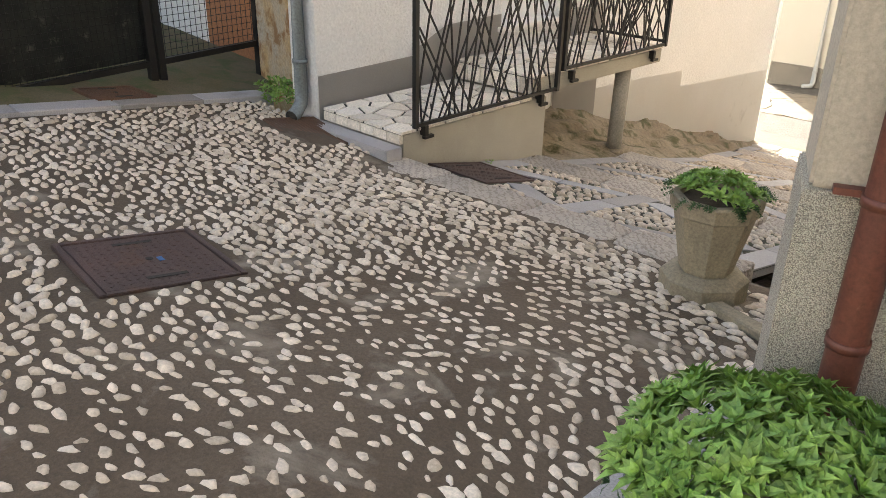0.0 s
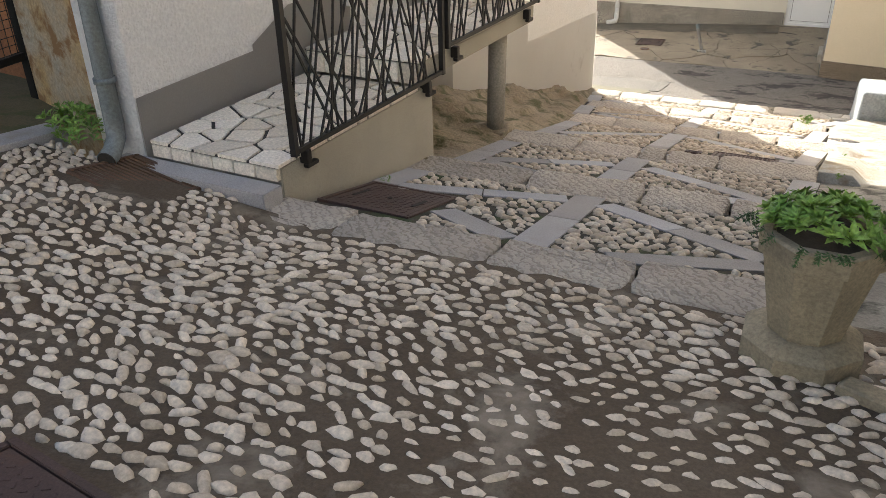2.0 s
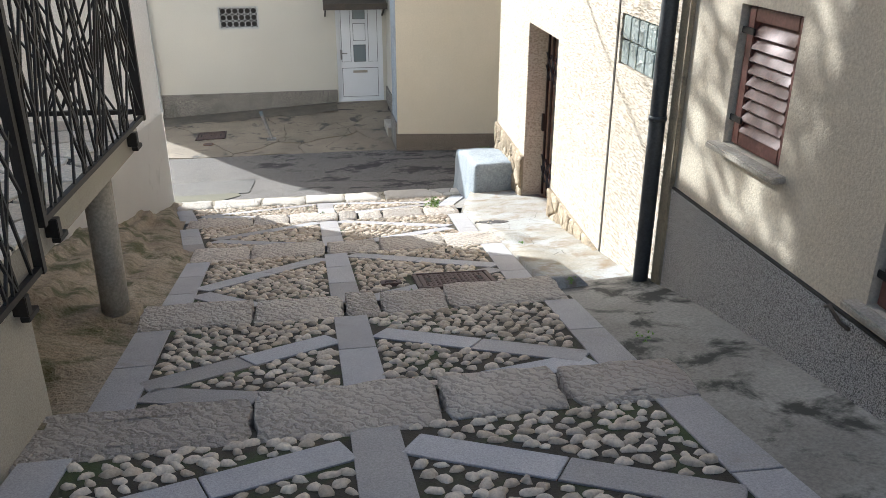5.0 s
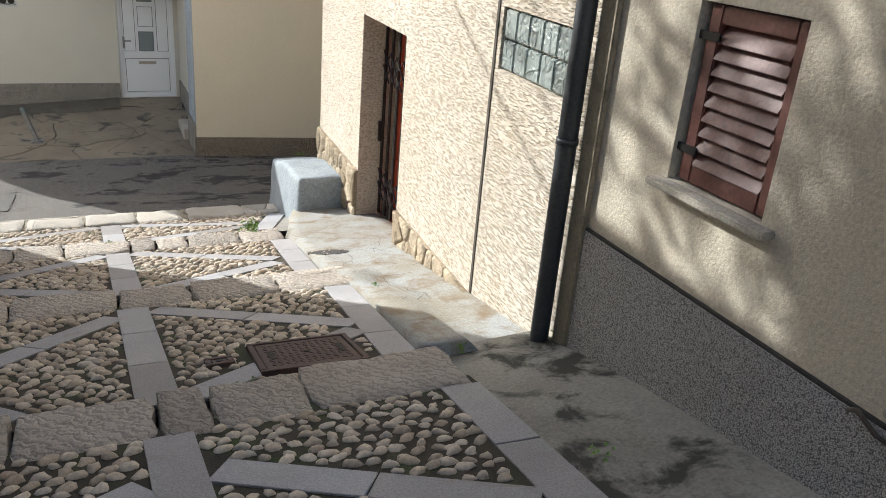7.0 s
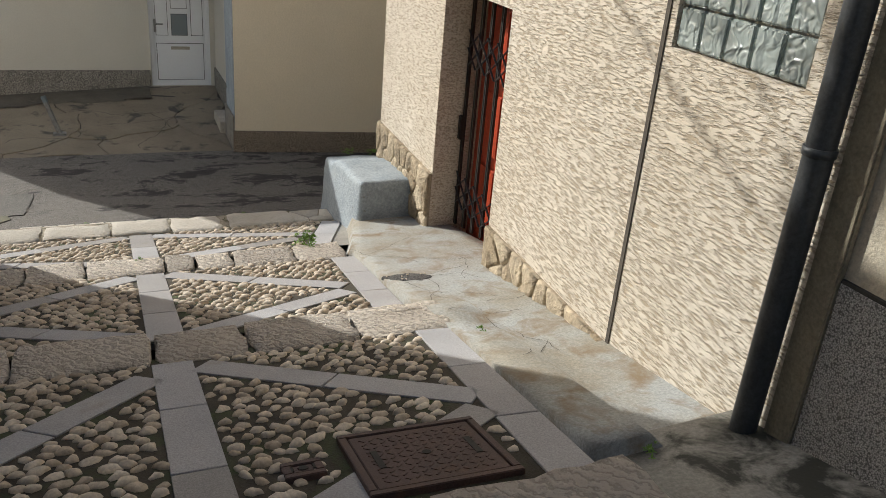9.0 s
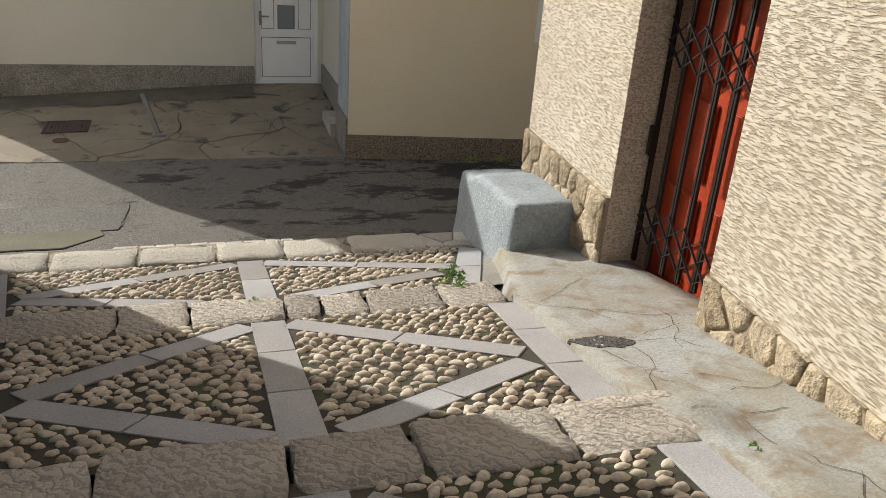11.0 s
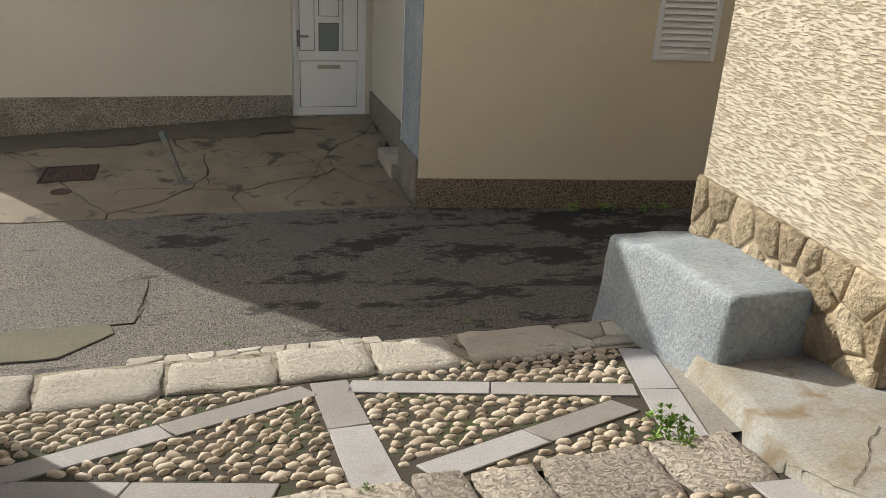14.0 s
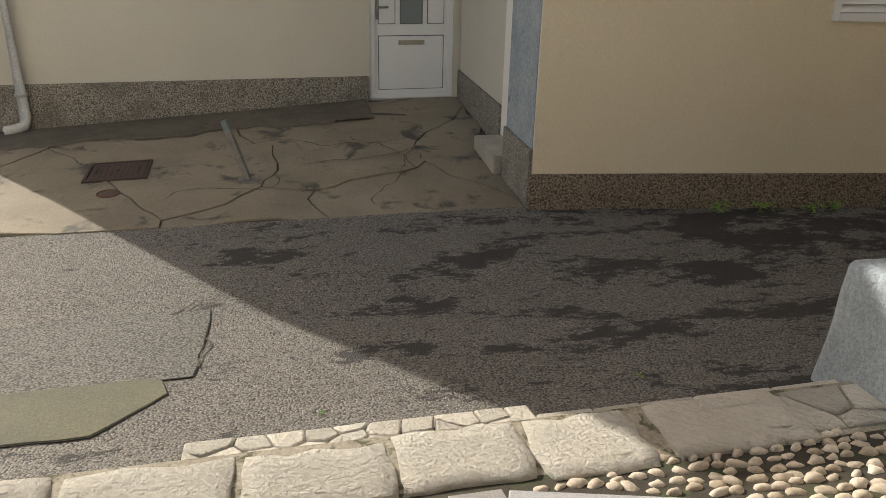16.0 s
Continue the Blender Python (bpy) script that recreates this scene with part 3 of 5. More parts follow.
part("wall", in_frame(box(bmesh.new(), 0, 3.0, 0, 0.35, 0.70, 6.2, 0.012), CB), "cream_rough", right_house)
part("plinth", in_frame(box(bmesh.new(), -0.015, 3.0, -0.02, 0.37, -0.6, 0.698, 0.008), CB), "pebbledash_light", right_house, "beige pebbledash plinth")
part("roof", in_frame(box(bmesh.new(), -0.1, 4.9, -0.3, 5, 6.2, 6.4), RH), "roof_tile", right_house)
part("wall", in_frame(box(bmesh.new(), 0, 4.3, 4.5, 4.9, -3, 6.2), RH), "cream_rough", right_house)

# combed house with the gated door
CH = pose(right_wall_x(13.32), 13.32, 0, 0, 0, -90 - math.degrees(math.atan(0.0515)))
combed_house = house("combed_house", "cream combed-render house with a gated doorway")
DOOR_R = (1.68, 2.94, -2.6, -0.09)
GLASS = (4.68, 5.52, 0.0, 0.37)
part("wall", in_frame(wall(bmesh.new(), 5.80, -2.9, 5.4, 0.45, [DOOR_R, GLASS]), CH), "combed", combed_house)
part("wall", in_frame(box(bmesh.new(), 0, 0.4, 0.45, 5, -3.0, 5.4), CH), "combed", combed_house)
part("roof", in_frame(box(bmesh.new(), -0.2, 5.8, -0.2, 5.2, 5.4, 5.6), CH), "roof_tile", combed_house)
part("back_panel", in_frame(box(bmesh.new(), 0.4, 5.8, 4.6, 5.0, -3.0, 5.4), CH), "combed", combed_house)
part("seam", in_frame(box(bmesh.new(), 4.60, 4.63, -0.006, -0.001, -1.6, 5.4), CH), "crack", combed_house, "vertical joint between two coats of render")

# far houses
far_house = house("far_house", "ivory rendered house with grey pebbledash plinth")
FH = pose(-6.6, 19.42, 0)
FDOOR = (4.56, 5.49, -2.66, -0.62)
VENT = (2.32, 3.08, -1.16, -0.73)
part("wall", in_frame(wall(bmesh.new(), 9.5, -3.2, 1.78, 0.4, [FDOOR, VENT]), FH), "ivory_plain", far_house)
part("wall", in_frame(box(bmesh.new(), 0, 0.4, 0.4, 7, -3.2, 1.78), FH), "ivory_plain", far_house)
part("roof", in_frame(box(bmesh.new(), -0.05, 9.5, -0.05, 7, 1.78, 1.85), FH), "roof_tile", far_house)
part("plinth", in_frame(box(bmesh.new(), 0, 4.54, -0.03, -0.001, -3.2, -2.4, 0.006), FH), "pebbledash_far", far_house)
part("plinth", in_frame(box(bmesh.new(), 4.54, 5.52, -0.03, -0.001, -3.2, -2.665, 0.004), FH), "pebbledash_far", far_house)
cream_house = house("cream_house", "plain cream rendered house with brown pebbledash plinth")
BH = pose(-1.21, 16.27, 0, 0, 0, -8.5)
SHUT = (2.14, 2.74, -1.36, -0.2)
part("wall", in_frame(wall(bmesh.new(), 9.0, -3.2, 3.6, 0.4, [SHUT]), BH), "cream_plain", cream_house)
part("plinth", in_frame(box(bmesh.new(), -0.02, 9.0, -0.028, -0.001, -3.2, -2.53, 0.006), BH), "pebbledash_tan", cream_house)
part("roof", in_frame(box(bmesh.new(), -0.1, 9, -0.2, 5, 3.6, 3.75), BH), "roof_tile", cream_house)
part("wall", box(bmesh.new(), -1.21, -0.8, 16.32, 17.0, -3.2, 3.6), "blue_white", cream_house, "pale blue side wall")
part("wall", box(bmesh.new(), -1.04, -0.7, 17.0, 19.38, -3.2, 3.6), "ivory_plain", cream_house)
part("plinth", box(bmesh.new(), -1.235, -1.211, 16.30, 17.0, -3.2, -2.35), "pebbledash_far", cream_house)
part("plinth", box(bmesh.new(), -1.065, -1.041, 17.72, 19.38, -3.2, -2.35), "pebbledash_far", cream_house)
part("sill", box(bmesh.new(), -1.30, -1.041, 17.02, 17.7, -2.90, -2.62, 0.01), "sill_stone", cream_house, "pale stone doorstep")
# plain walls added for the light, to close the place behind the camera
structure("wall_south", box(bmesh.new(), -9, 6, -7.4, -7, -1, 5), "stucco_white", "unseen plain wall added to close the yard", "wall")
structure("wall_west", box(bmesh.new(), -13, -12.7, -7, 6, -1, 5), "ochre", "plain wall added beyond the garden", "wall")
structure("wall_east", box(bmesh.new(), 2.6, 3.0, -7, 3.0, -1, 6), "stucco_white", "unseen plain house wall added to close the yard", "wall")


# ---- paving of the lane ----
def strip_piece(a, b, w, material="granite"):
    """Slab pieces of a paving strip from a to b in the plan, each about 0.6 m long."""
    a, b = Vector(a), Vector(b)
    d = (b - a).normalized()
    nrm = Vector((-d.y, d.x)) * w / 2
    count = max(1, round((b - a).length / 0.62))
    for i in range(count):
        p, q = a.lerp(b, i / count) + d * 0.003, a.lerp(b, (i + 1) / count) - d * 0.003
        ob = part("slab", prism(bmesh.new(), [tuple(p - nrm), tuple(q - nrm), tuple(q + nrm), tuple(p + nrm)][::1], lambda x, y: tier_z(min(max(y, cur[0] + 0.001), cur[1])) + 0.004, 0.06, 0.004), material, lane)


def tooled_stone(x0, x1, y0, y1, top, depth, material, parent, rnd, name="stone"):
    """A worn, roughly squared stone with a wavering outline."""
    pts = []
    for (ax, ay), (bx, by) in (((x0, y0), (x1, y0)), ((x1, y0), (x1, y1)), ((x1, y1), (x0, y1)), ((x0, y1), (x0, y0))):
        n = max(2, round(math.hypot(bx - ax, by - ay) / 0.09))
        for i in range(n):
            k = i / n
            pts.append((ax + (bx - ax) * k + rnd.uniform(-0.013, 0.013) + (0.012 * (1 if ax == x0 else -1) if i == 0 else 0), ay + (by - ay) * k + rnd.uniform(-0.013, 0.013)))
    cx, cy, lift = (x0 + x1) / 2, (y0 + y1) / 2, rnd.uniform(-0.008, 0.008)
    bm = bmesh.new()
    rings = []
    for inset, dz in ((0.0, -depth), (0.0, -0.009), (0.035, 0.0), (0.45, 0.003)):
        rings.append([bm.verts.new((x + (cx - x) * inset * min(1, 0.25 / abs(x1 - x0) * 1.2), y + (cy - y) * inset, top(x, y) + lift + dz + (rnd.uniform(-0.006, 0.006) if dz > -0.02 else 0))) for x, y in pts])
    for r0, r1 in zip(rings, rings[1:]):
        for i in range(len(pts)):
            j = (i + 1) % len(pts)
            bm.faces.new((r0[i], r0[j], r1[j], r1[i])).smooth = True
    bm.faces.new(rings[-1]).smooth = True
    return part(name, bm, material, parent)


rnd = random.Random(4)
# diagonal strips of each tier: from the centre strip to the borders
DIAGONALS = [
    [(-2.69, 5.30, -3.68, 4.94), (-2.72, 4.24, -3.21, 4.57), (-2.47, 5.30, -1.50, 4.66), (-1.50, 4.56, -2.20, 4.24)],
    [(-2.69, 6.62, -3.56, 6.10), (-3.54, 6.02, -3.05, 5.84), (-2.46, 6.66, -1.53, 6.00), (-1.53, 5.97, -2.05, 5.84)],
    [(-2.69, 9.02, -3.56, 8.08), (-3.55, 7.94, -3.16, 7.46), (-2.47, 9.10, -1.42, 8.22), (-1.45, 8.10, -2.44, 7.44)],
    [(-2.69, 11.13, -3.70, 10.34), (-3.70, 10.24, -2.71, 9.61), (-2.48, 11.13, -1.40, 10.30), (-1.42, 10.16, -2.42, 9.61)],
    [(-2.69, 12.66, -4.02, 12.03), (-4.02, 11.96, -2.95, 11.60), (-2.50, 12.66, -1.17, 12.16), (-1.32, 12.00, -2.38, 11.60)]]
# joints between the stones of each nosing
NOSINGS = [[-3.92, -3.05, -2.30, -1.77, -1.20], [-3.80, -3.14, -2.61, -2.40, -1.99, -1.25], [-3.80, -3.30, -2.66, -2.20, -1.62, -1.03], [-4.12, -3.40, -3.01, -2.47, -2.25, -1.98, -1.50, -1.10]]
KERBS = [(-4.42, -4.02), (-3.97, -3.41), (-3.37, -2.85), (-2.81, -2.33), (-2.29, -1.87), (-1.77, -1.19)]
SEGMENTS = []          # strips of the paving, with half widths, in the plan
for n_tier, ((a, b, c, za, zb, zc), (l0, l1, r0, r1), diagonals) in enumerate(zip(TIERS, BORDERS, DIAGONALS)):
    cur = (a, c)
    lines = [((-2.585, a), (-2.585, b), 0.19), ((l0, a) if n_tier else (l0, 4.95), (l1, b), 0.19), ((r0, a), (r1, b), 0.19)]
    lines += [((x0, y0), (x1, y1), 0.178) for x0, y0, x1, y1 in diagonals]
    for i, (p, q, w) in enumerate(lines):
        strip_piece(p, q, w - 0.002 * i)
        SEGMENTS.append((a, Vector(p), Vector(q), w / 2))
    # worn limestone nosing
    if c != 13.12:
        for e0, e1 in zip(NOSINGS[n_tier], NOSINGS[n_tier][1:]):
            low = rnd.uniform(0.0, 0.012)
            tooled_stone(e0 + 0.01, e1 - 0.01, b - 0.02 + rnd.uniform(-0.025, 0.025), c + 0.01 + rnd.uniform(-0.025, 0.025), lambda x, y: zb + 0.004 - low - 0.06 * (y - b), 0.3, "limestone", lane, rnd)
for e0, e1 in KERBS:
    tooled_stone(e0 - 0.012, e1 + 0.012, 12.78 + rnd.uniform(-0.025, 0.025), 13.14 + rnd.uniform(-0.02, 0.02), lambda x, y: -2.452 - 0.05 * (y - 12.78), 0.25, "kerb_white", lane, rnd)
for poly in cells(-1.17, -0.78, 12.86, 13.13, 0.14, 0.012, rnd, 0.4, 1.2):
    part("stone", prism(bmesh.new(), poly, lambda x, y: -2.466, 0.2, 0.01, 0.008), "kerb_white", lane)
part("joint_fill", ribbon(lambda y: border(min(y, 12.7), 2) + 0.07, lambda y: -0.55, 4, span(11.6, 13.15, 0.15), lambda x, y: tier_z(min(y, 12.9)) - 0.012), "concrete", lane)
part("kerb_bed", box(bmesh.new(), -4.45, -0.74, 12.76, 13.16, -2.8, -2.482), "kerb_mortar", lane)
for e0, e1 in ((-4.2, -3.52), (-3.50, -2.69), (-2.67, -2.03), (-2.01, -1.3)):
    tooled_stone(e0, e1, 3.80 + rnd.uniform(-0.04, 0.03), 4.18 + rnd.uniform(-0.03, 0.01), lambda x, y: -0.425 - 0.06 * (y - 3.8), 0.3, "limestone", lane, rnd)
# thin band of scored stones between kerb and road
for poly in cells(-3.6, -2.2, 13.14, 13.36, 0.115, 0.008, rnd, 0.4, 1.2) + cells(-2.19, -0.74, 13.14, 13.25, 0.11, 0.008, rnd, 0.35, 2.6):
    part("stone", prism(bmesh.new(), poly, lambda x, y: -2.505 - 0.22 * (y - 13.14), 0.09, 0.008, 0.006), "kerb_white", lane)


# ---- pebbles ----
def pebble_verts(seed):
    r = random.Random(seed)
    n = 8
    skew = r.uniform(-0.28, 0.28)
    wob = [(1 + r.uniform(-0.3, 0.3)) * (1 + skew * math.cos(k * math.tau / n)) for k in range(n)]
    vs = []
    for rad, h in ((1.0, -0.35), (1.0, 0.15), (0.82, 0.62), (0.45, 0.92)):
        vs += [(rad * wob[k] * math.cos(k * math.tau / n), rad * wob[k] * math.sin(k * math.tau / n), h + r.uniform(-0.05, 0.05)) for k in range(n)]
    vs.append((0, 0, 1.0))
    fs = []
    for l in range(3):
        for k in range(n):
            fs.append((l * n + k, l * n + (k + 1) % n, (l + 1) * n + (k + 1) % n, (l + 1) * n + k))
    fs += [(3 * n + k, 3 * n + (k + 1) % n, 4 * n) for k in range(n)]
    return np.array(vs), fs


SHAPES = [pebble_verts(s) for s in range(14)]
PEBBLE = {"pebble_single": [], "pebble_lane": []}
for kind, (v, f) in [(k, s) for k in PEBBLE for s in SHAPES]:
    me = bpy.data.meshes.new("pebble")
    me.from_pydata([tuple(p) for p in v], [], f)
    me.polygons.foreach_set("use_smooth", [True] * len(f))
    me.materials.append(M[kind])
    PEBBLE[kind].append(me)


def lay(places, parent, singles, single_kind, rest_kind):
    """Pebbles at (x, y, z, angle, length, width, height); the first ones as objects, the rest joined."""
    for k, (x, y, z, a, l, w, h) in enumerate(places[:singles]):
        ob = new("pebble", PEBBLE[single_kind][k % 14])
        ob.matrix_world = pose(x, y, z, rnd.uniform(-8, 8), rnd.uniform(-8, 8), math.degrees(a)) @ Matrix.Diagonal((l / 2, w / 2, h, 1))
        ob.parent = parent
    verts, faces, base = [], [], 0
    for k, (x, y, z, a, l, w, h) in enumerate(places[singles:]):
        v, f = SHAPES[k % 14]
        p = v * (l / 2, w / 2, h)
        ca, sa = math.cos(a), math.sin(a)
        verts += [(x + px * ca - py * sa, y + px * sa + py * ca, z + pz) for px, py, pz in p]
        faces += [tuple(i + base for i in q) for q in f]
        base += len(v)
    if verts:
        me = bpy.data.meshes.new("pebbles")
        me.from_pydata(verts, [], faces)
        me.polygons.foreach_set("use_smooth", [True] * len(faces))
        me.materials.append(M[rest_kind])
        ob = new("pebbles", me)
        ob.parent = parent
        tagged(ob, kind="stuff")


def field(x0, x1, y0, y1, sx, sy, keep):
    row = 0
    out = []
    y = y0
    while y < y1:
        x = x0 + (row % 2) * sx / 2
        while x < x1:
            px, py = x + rnd.uniform(-0.24, 0.24) * sx, y + rnd.uniform(-0.26, 0.26) * sy
            if keep(px, py):
                out.append((px, py))
            x += sx
        y += sy
        row += 1
    return out


def fill(spots, x0, x1, y0, y1, keep, level, count, reach, size):
    """Small pebbles in the voids that the rows left."""
    grid = {}
    for s in spots:
        grid.setdefault((int(s[0] // 0.1), int(s[1] // 0.1)), []).append((s[0], s[1], s[4] * 0.42))
    for _ in range(count):
        x, y = rnd.uniform(x0, x1), rnd.uniform(y0, y1)
        if not keep(x, y):
            continue
        i, j = int(x // 0.1), int(y // 0.1)
        near = [p for di in (-1, 0, 1) for dj in (-1, 0, 1) for p in grid.get((i + di, j + dj), ())]
        room = min([math.hypot(p[0] - x, p[1] - y) - p[2] for p in near], default=size)
        if room > reach:
            d = min(size, room * 1.9)
            spots.append((x, y, level(x, y), rnd.uniform(-0.8, 0.8), d, d * rnd.uniform(0.6, 0.85), 0.014))
            grid.setdefault((i, j), []).append((x, y, d * 0.42))


for a, b, c, za, zb, zc in TIERS:
    segs = [s for s in SEGMENTS if s[0] == a]

    def clear(x, y):
        if not (border(y, 0) + 0.11 < x < border(y, 2) - 0.11 and a + 0.03 < y < b + (0.09 if c == 13.12 and x > -1.85 else 0.0)):
            return False
        if a == 4.17 and x < -3.24 and y < 4.95:
            return False
        if a == 7.38 and -2.16 < x < -1.52 and 7.5 < y < 8.08:
            return False
        for _, p, q, hw in segs:
            d = q - p
            k = max(0, min(1, (Vector((x, y)) - p).dot(d) / d.length_squared))
            if (Vector((x, y)) - p - d * k).length < hw + 0.022:
                return False
        return True

    spots = []
    for x, y in field(-4.3, -0.8, a, b + 0.1, 0.078, 0.063, clear):
        s = rnd.uniform(0.72, 1.15)
        ang = 0.6 * noise.noise((x * 1.3, y * 1.3, a)) + rnd.gauss(0, 0.4)
        spots.append((x, y, za + (zb - za) * (y - a) / (b - a) - 0.008, ang, 0.071 * s, 0.051 * s * rnd.uniform(0.8, 1.1), 0.022 * rnd.uniform(0.7, 1.2)))
    fill(spots, -4.3, -0.8, a, b + 0.1, clear, lambda x, y: za + (zb - za) * (y - a) / (b - a) - 0.008, 5000, 0.024, 0.055)
    rnd.shuffle(spots)
    lay(spots, lane, 300, "pebble_lane", "pebble_lane_rest")


def ledge_edge(y):
    """Outer side of the kerb before the yard gate."""
    return -5.40 - 0.078 * (y - 1.94)


def plaza_clear(x, y):
    u, v = (x + 3.07) * 0.988 - (y - 1.58) * 0.156, (x + 3.07) * 0.156 + (y - 1.58) * 0.988
    if abs(u) < 0.345 and abs(v) < 0.355:
        return False
    if -5.06 < x < -4.38 and 3.6 < y < 4.14:
        return False
    if x > -0.86 and y > 3.0 or x > -0.72 and y > 1.2 or (x + 1.34) ** 2 + (y - 3.6) ** 2 < 0.05:
        return False
    if x < ledge_edge(y) + 0.04:
        return False
    return y < (3.79 if x > -4.1 else 4.05)


spots = []
for x, y in field(-6.4, -0.6, 0.2, 4.1, 0.081, 0.066, plaza_clear):
    thin = noise.noise((x * 0.7 + 3, y * 0.7, 0)) * 0.5 + max(0, 1 - abs(x + 1.75) / 1.35) * max(0, min(1, (3.3 - y) / 0.8))
    thin = max(0, min(1, thin * 1.5))
    near = max(0.0, min(1.0, (2.3 - y) / 0.8))
    if rnd.random() < 0.12 * thin + 0.10 * near:
        continue
    s = min(1.3, max(0.5, rnd.gauss(0.95, 0.2))) * (1 - 0.26 * thin)
    ang = -0.25 + 0.9 * noise.noise((x * 0.8, y * 0.8, 7)) + rnd.gauss(0, 0.35)
    spots.append((x, y, plaza_z(x, y) - 0.002, ang, 0.082 * s, 0.050 * s * rnd.uniform(0.7, 1.1), (0.02 - 0.010 * thin) * rnd.uniform(0.8, 1.15)))
fill(spots, -6.4, -0.6, 0.2, 4.1, lambda x, y: plaza_clear(x, y) and y > 1.4 and not (-2.7 < x < -0.8 and y < 3.1), lambda x, y: plaza_z(x, y) - 0.002, 14000, 0.02, 0.065)
spots.sort(key=lambda p: (p[0] + 1.9) ** 2 + (p[1] - 2.4) ** 2)
lay(spots, plaza, 300, "pebble_single", "pebble")

# ---- iron covers ----
def cover(name, label, x0, x1, y0, y1, top, material, ribs, turn=0.0):
    """An iron cover in its frame, with raised bars and lifting slots."""
    cx, cy = (x0 + x1) / 2, (y0 + y1) / 2
    ob = thing(name, label, "manhole cover")
    w, d = x1 - x0, y1 - y0
    gx, gy = (top(x1, cy) - top(x0, cy)) / w, (top(cx, y1) - top(cx, y0)) / d
    ob.matrix_world = Matrix.Translation((cx, cy, top(cx, cy))) @ pose(0, 0, 0, math.degrees(math.atan(gy)), -math.degrees(math.atan(gx)), turn)
    part("plate", box(bmesh.new(), -w / 2 + 0.035, w / 2 - 0.035, -d / 2 + 0.035, d / 2 - 0.035, -0.05, 0.004, 0.003), material, ob)
    for bx in ((-w / 2, w / 2, -d / 2, -d / 2 + 0.03), (-w / 2, w / 2, d / 2 - 0.03, d / 2), (-w / 2, -w / 2 + 0.03, -d / 2 + 0.031, d / 2 - 0.031), (w / 2 - 0.03, w / 2, -d / 2 + 0.031, d / 2 - 0.031)):
        part("frame", box(bmesh.new(), *bx, -0.06, 0.008, 0.003), material, ob)
    bm = bmesh.new()
    n = ribs
    for i in range(n):
        for j in range(max(3, round(n * d / w))):
            px, py = -w / 2 + 0.06 + (w - 0.12) * (i + 0.5) / n, -d / 2 + 0.06 + (d - 0.12) * (j + 0.5) / max(3, round(n * d / w))
            box(bm, -0.012, 0.012, -0.004, 0.004, 0.003, 0.0065, 0, pose(px, py, 0, 0, 0, 45 if (i + j) % 2 else -45))
    tagged(part("tread_pattern", bm, material, ob), kind="stuff")
    for sx in (-0.33, 0.33):
        part("slot", box(bmesh.new(), sx * w - 0.012, sx * w + 0.012, -0.07 * d / 0.5, 0.07 * d / 0.5, 0.0045, 0.0075), "dark_joint", ob)
    part("slot", tube(bmesh.new(), [(0, 0, 0.003), (0, 0, 0.0075)], 0.016), "dark_joint", ob)
    return ob


mh = cover("manhole_cover", "brown square iron manhole cover with a blue paint mark", -3.38, -2.76, 1.26, 1.90, lambda x, y: plaza_z(x, y) + 0.012, "iron", 13, -9)
part("paint_mark", box(bmesh.new(), 0.0, 0.045, 0.03, 0.055, 0.0066, 0.0082), "blue_paint", mh, "blue paint dab")
cover("manhole_cover", "dark iron cover set in the top tier", -3.86, -3.27, 4.30, 4.92, lambda x, y: tier_z(y) - 0.001, "iron", 12, -3)
cover("manhole_cover", "square iron cover with slots among pebbles", -2.10, -1.56, 7.54, 8.03, lambda x, y: tier_z(y) + 0.012, "iron", 12, -2)
cover("valve_cover", "small square iron valve cover", -2.33, -2.19, 7.78, 7.90, lambda x, y: tier_z(y) + 0.01, "iron", 4)
cover("manhole_cover", "dark iron cover in the forecourt", -4.72, -4.20, 17.42, 17.92, lambda x, y: forecourt_z(x, y) + 0.008, "iron", 9)
cover("manhole_cover", "rusty cover on the mossy ledge", -5.94, -5.60, 2.66, 3.15, lambda x, y: plaza_z(x, y) + 0.036, "rust_grate", 7, 4)
grate = thing("drain_grate", "rusty slatted iron drain grate beside the landing", "drain grate", "", Matrix.Translation((-4.72, 3.87, plaza_z(-4.72, 3.87) - 0.004)) @ pose(0, 0, 0, -8, 5.5, -10))
for bx in ((-0.31, 0.31, -0.24, -0.21), (-0.31, 0.31, 0.21, 0.24), (-0.31, -0.28, -0.209, 0.209), (0.28, 0.31, -0.209, 0.209)):
    part("frame", box(bmesh.new(), *bx, -0.04, 0.008, 0.003), "rust_grate", grate)
part("tray", box(bmesh.new(), -0.28, 0.28, -0.21, 0.21, -0.05, -0.03), "soil", grate)
for i in range(13):
    part("slat", box(bmesh.new(), -0.279, 0.279, -0.2 + i * 0.0325, -0.182 + i * 0.0325, -0.028, 0.005), "rust_grate", grate)

# ---- landing, balcony and railing ----
LM = pose(-3.975, 4.13, 0, 0, 0, -3.6)       # local y follows the lane, local -x points to the house
landing = thing("landing", "stair landing paved with white crazy paving", "stairs")
part("wall", in_frame(box(bmesh.new(), -0.92, 0, 0.03, 1.74, -1.6, -0.275, 0.006), LM), "landing_wall", landing, "tan rendered side wall")
part("joint", in_frame(box(bmesh.new(), -0.93, -0.005, 0.005, 1.53, -0.275, -0.262), LM), "dark_joint", landing)
for poly in cells(-0.92, 0.01, 0.0, 1.52, 0.2, 0.024, rnd, 0.42):
    part("paving_stone", in_frame(prism(bmesh.new(), poly, lambda x, y: -0.248, 0.022, 0.004), LM), "marble", landing)
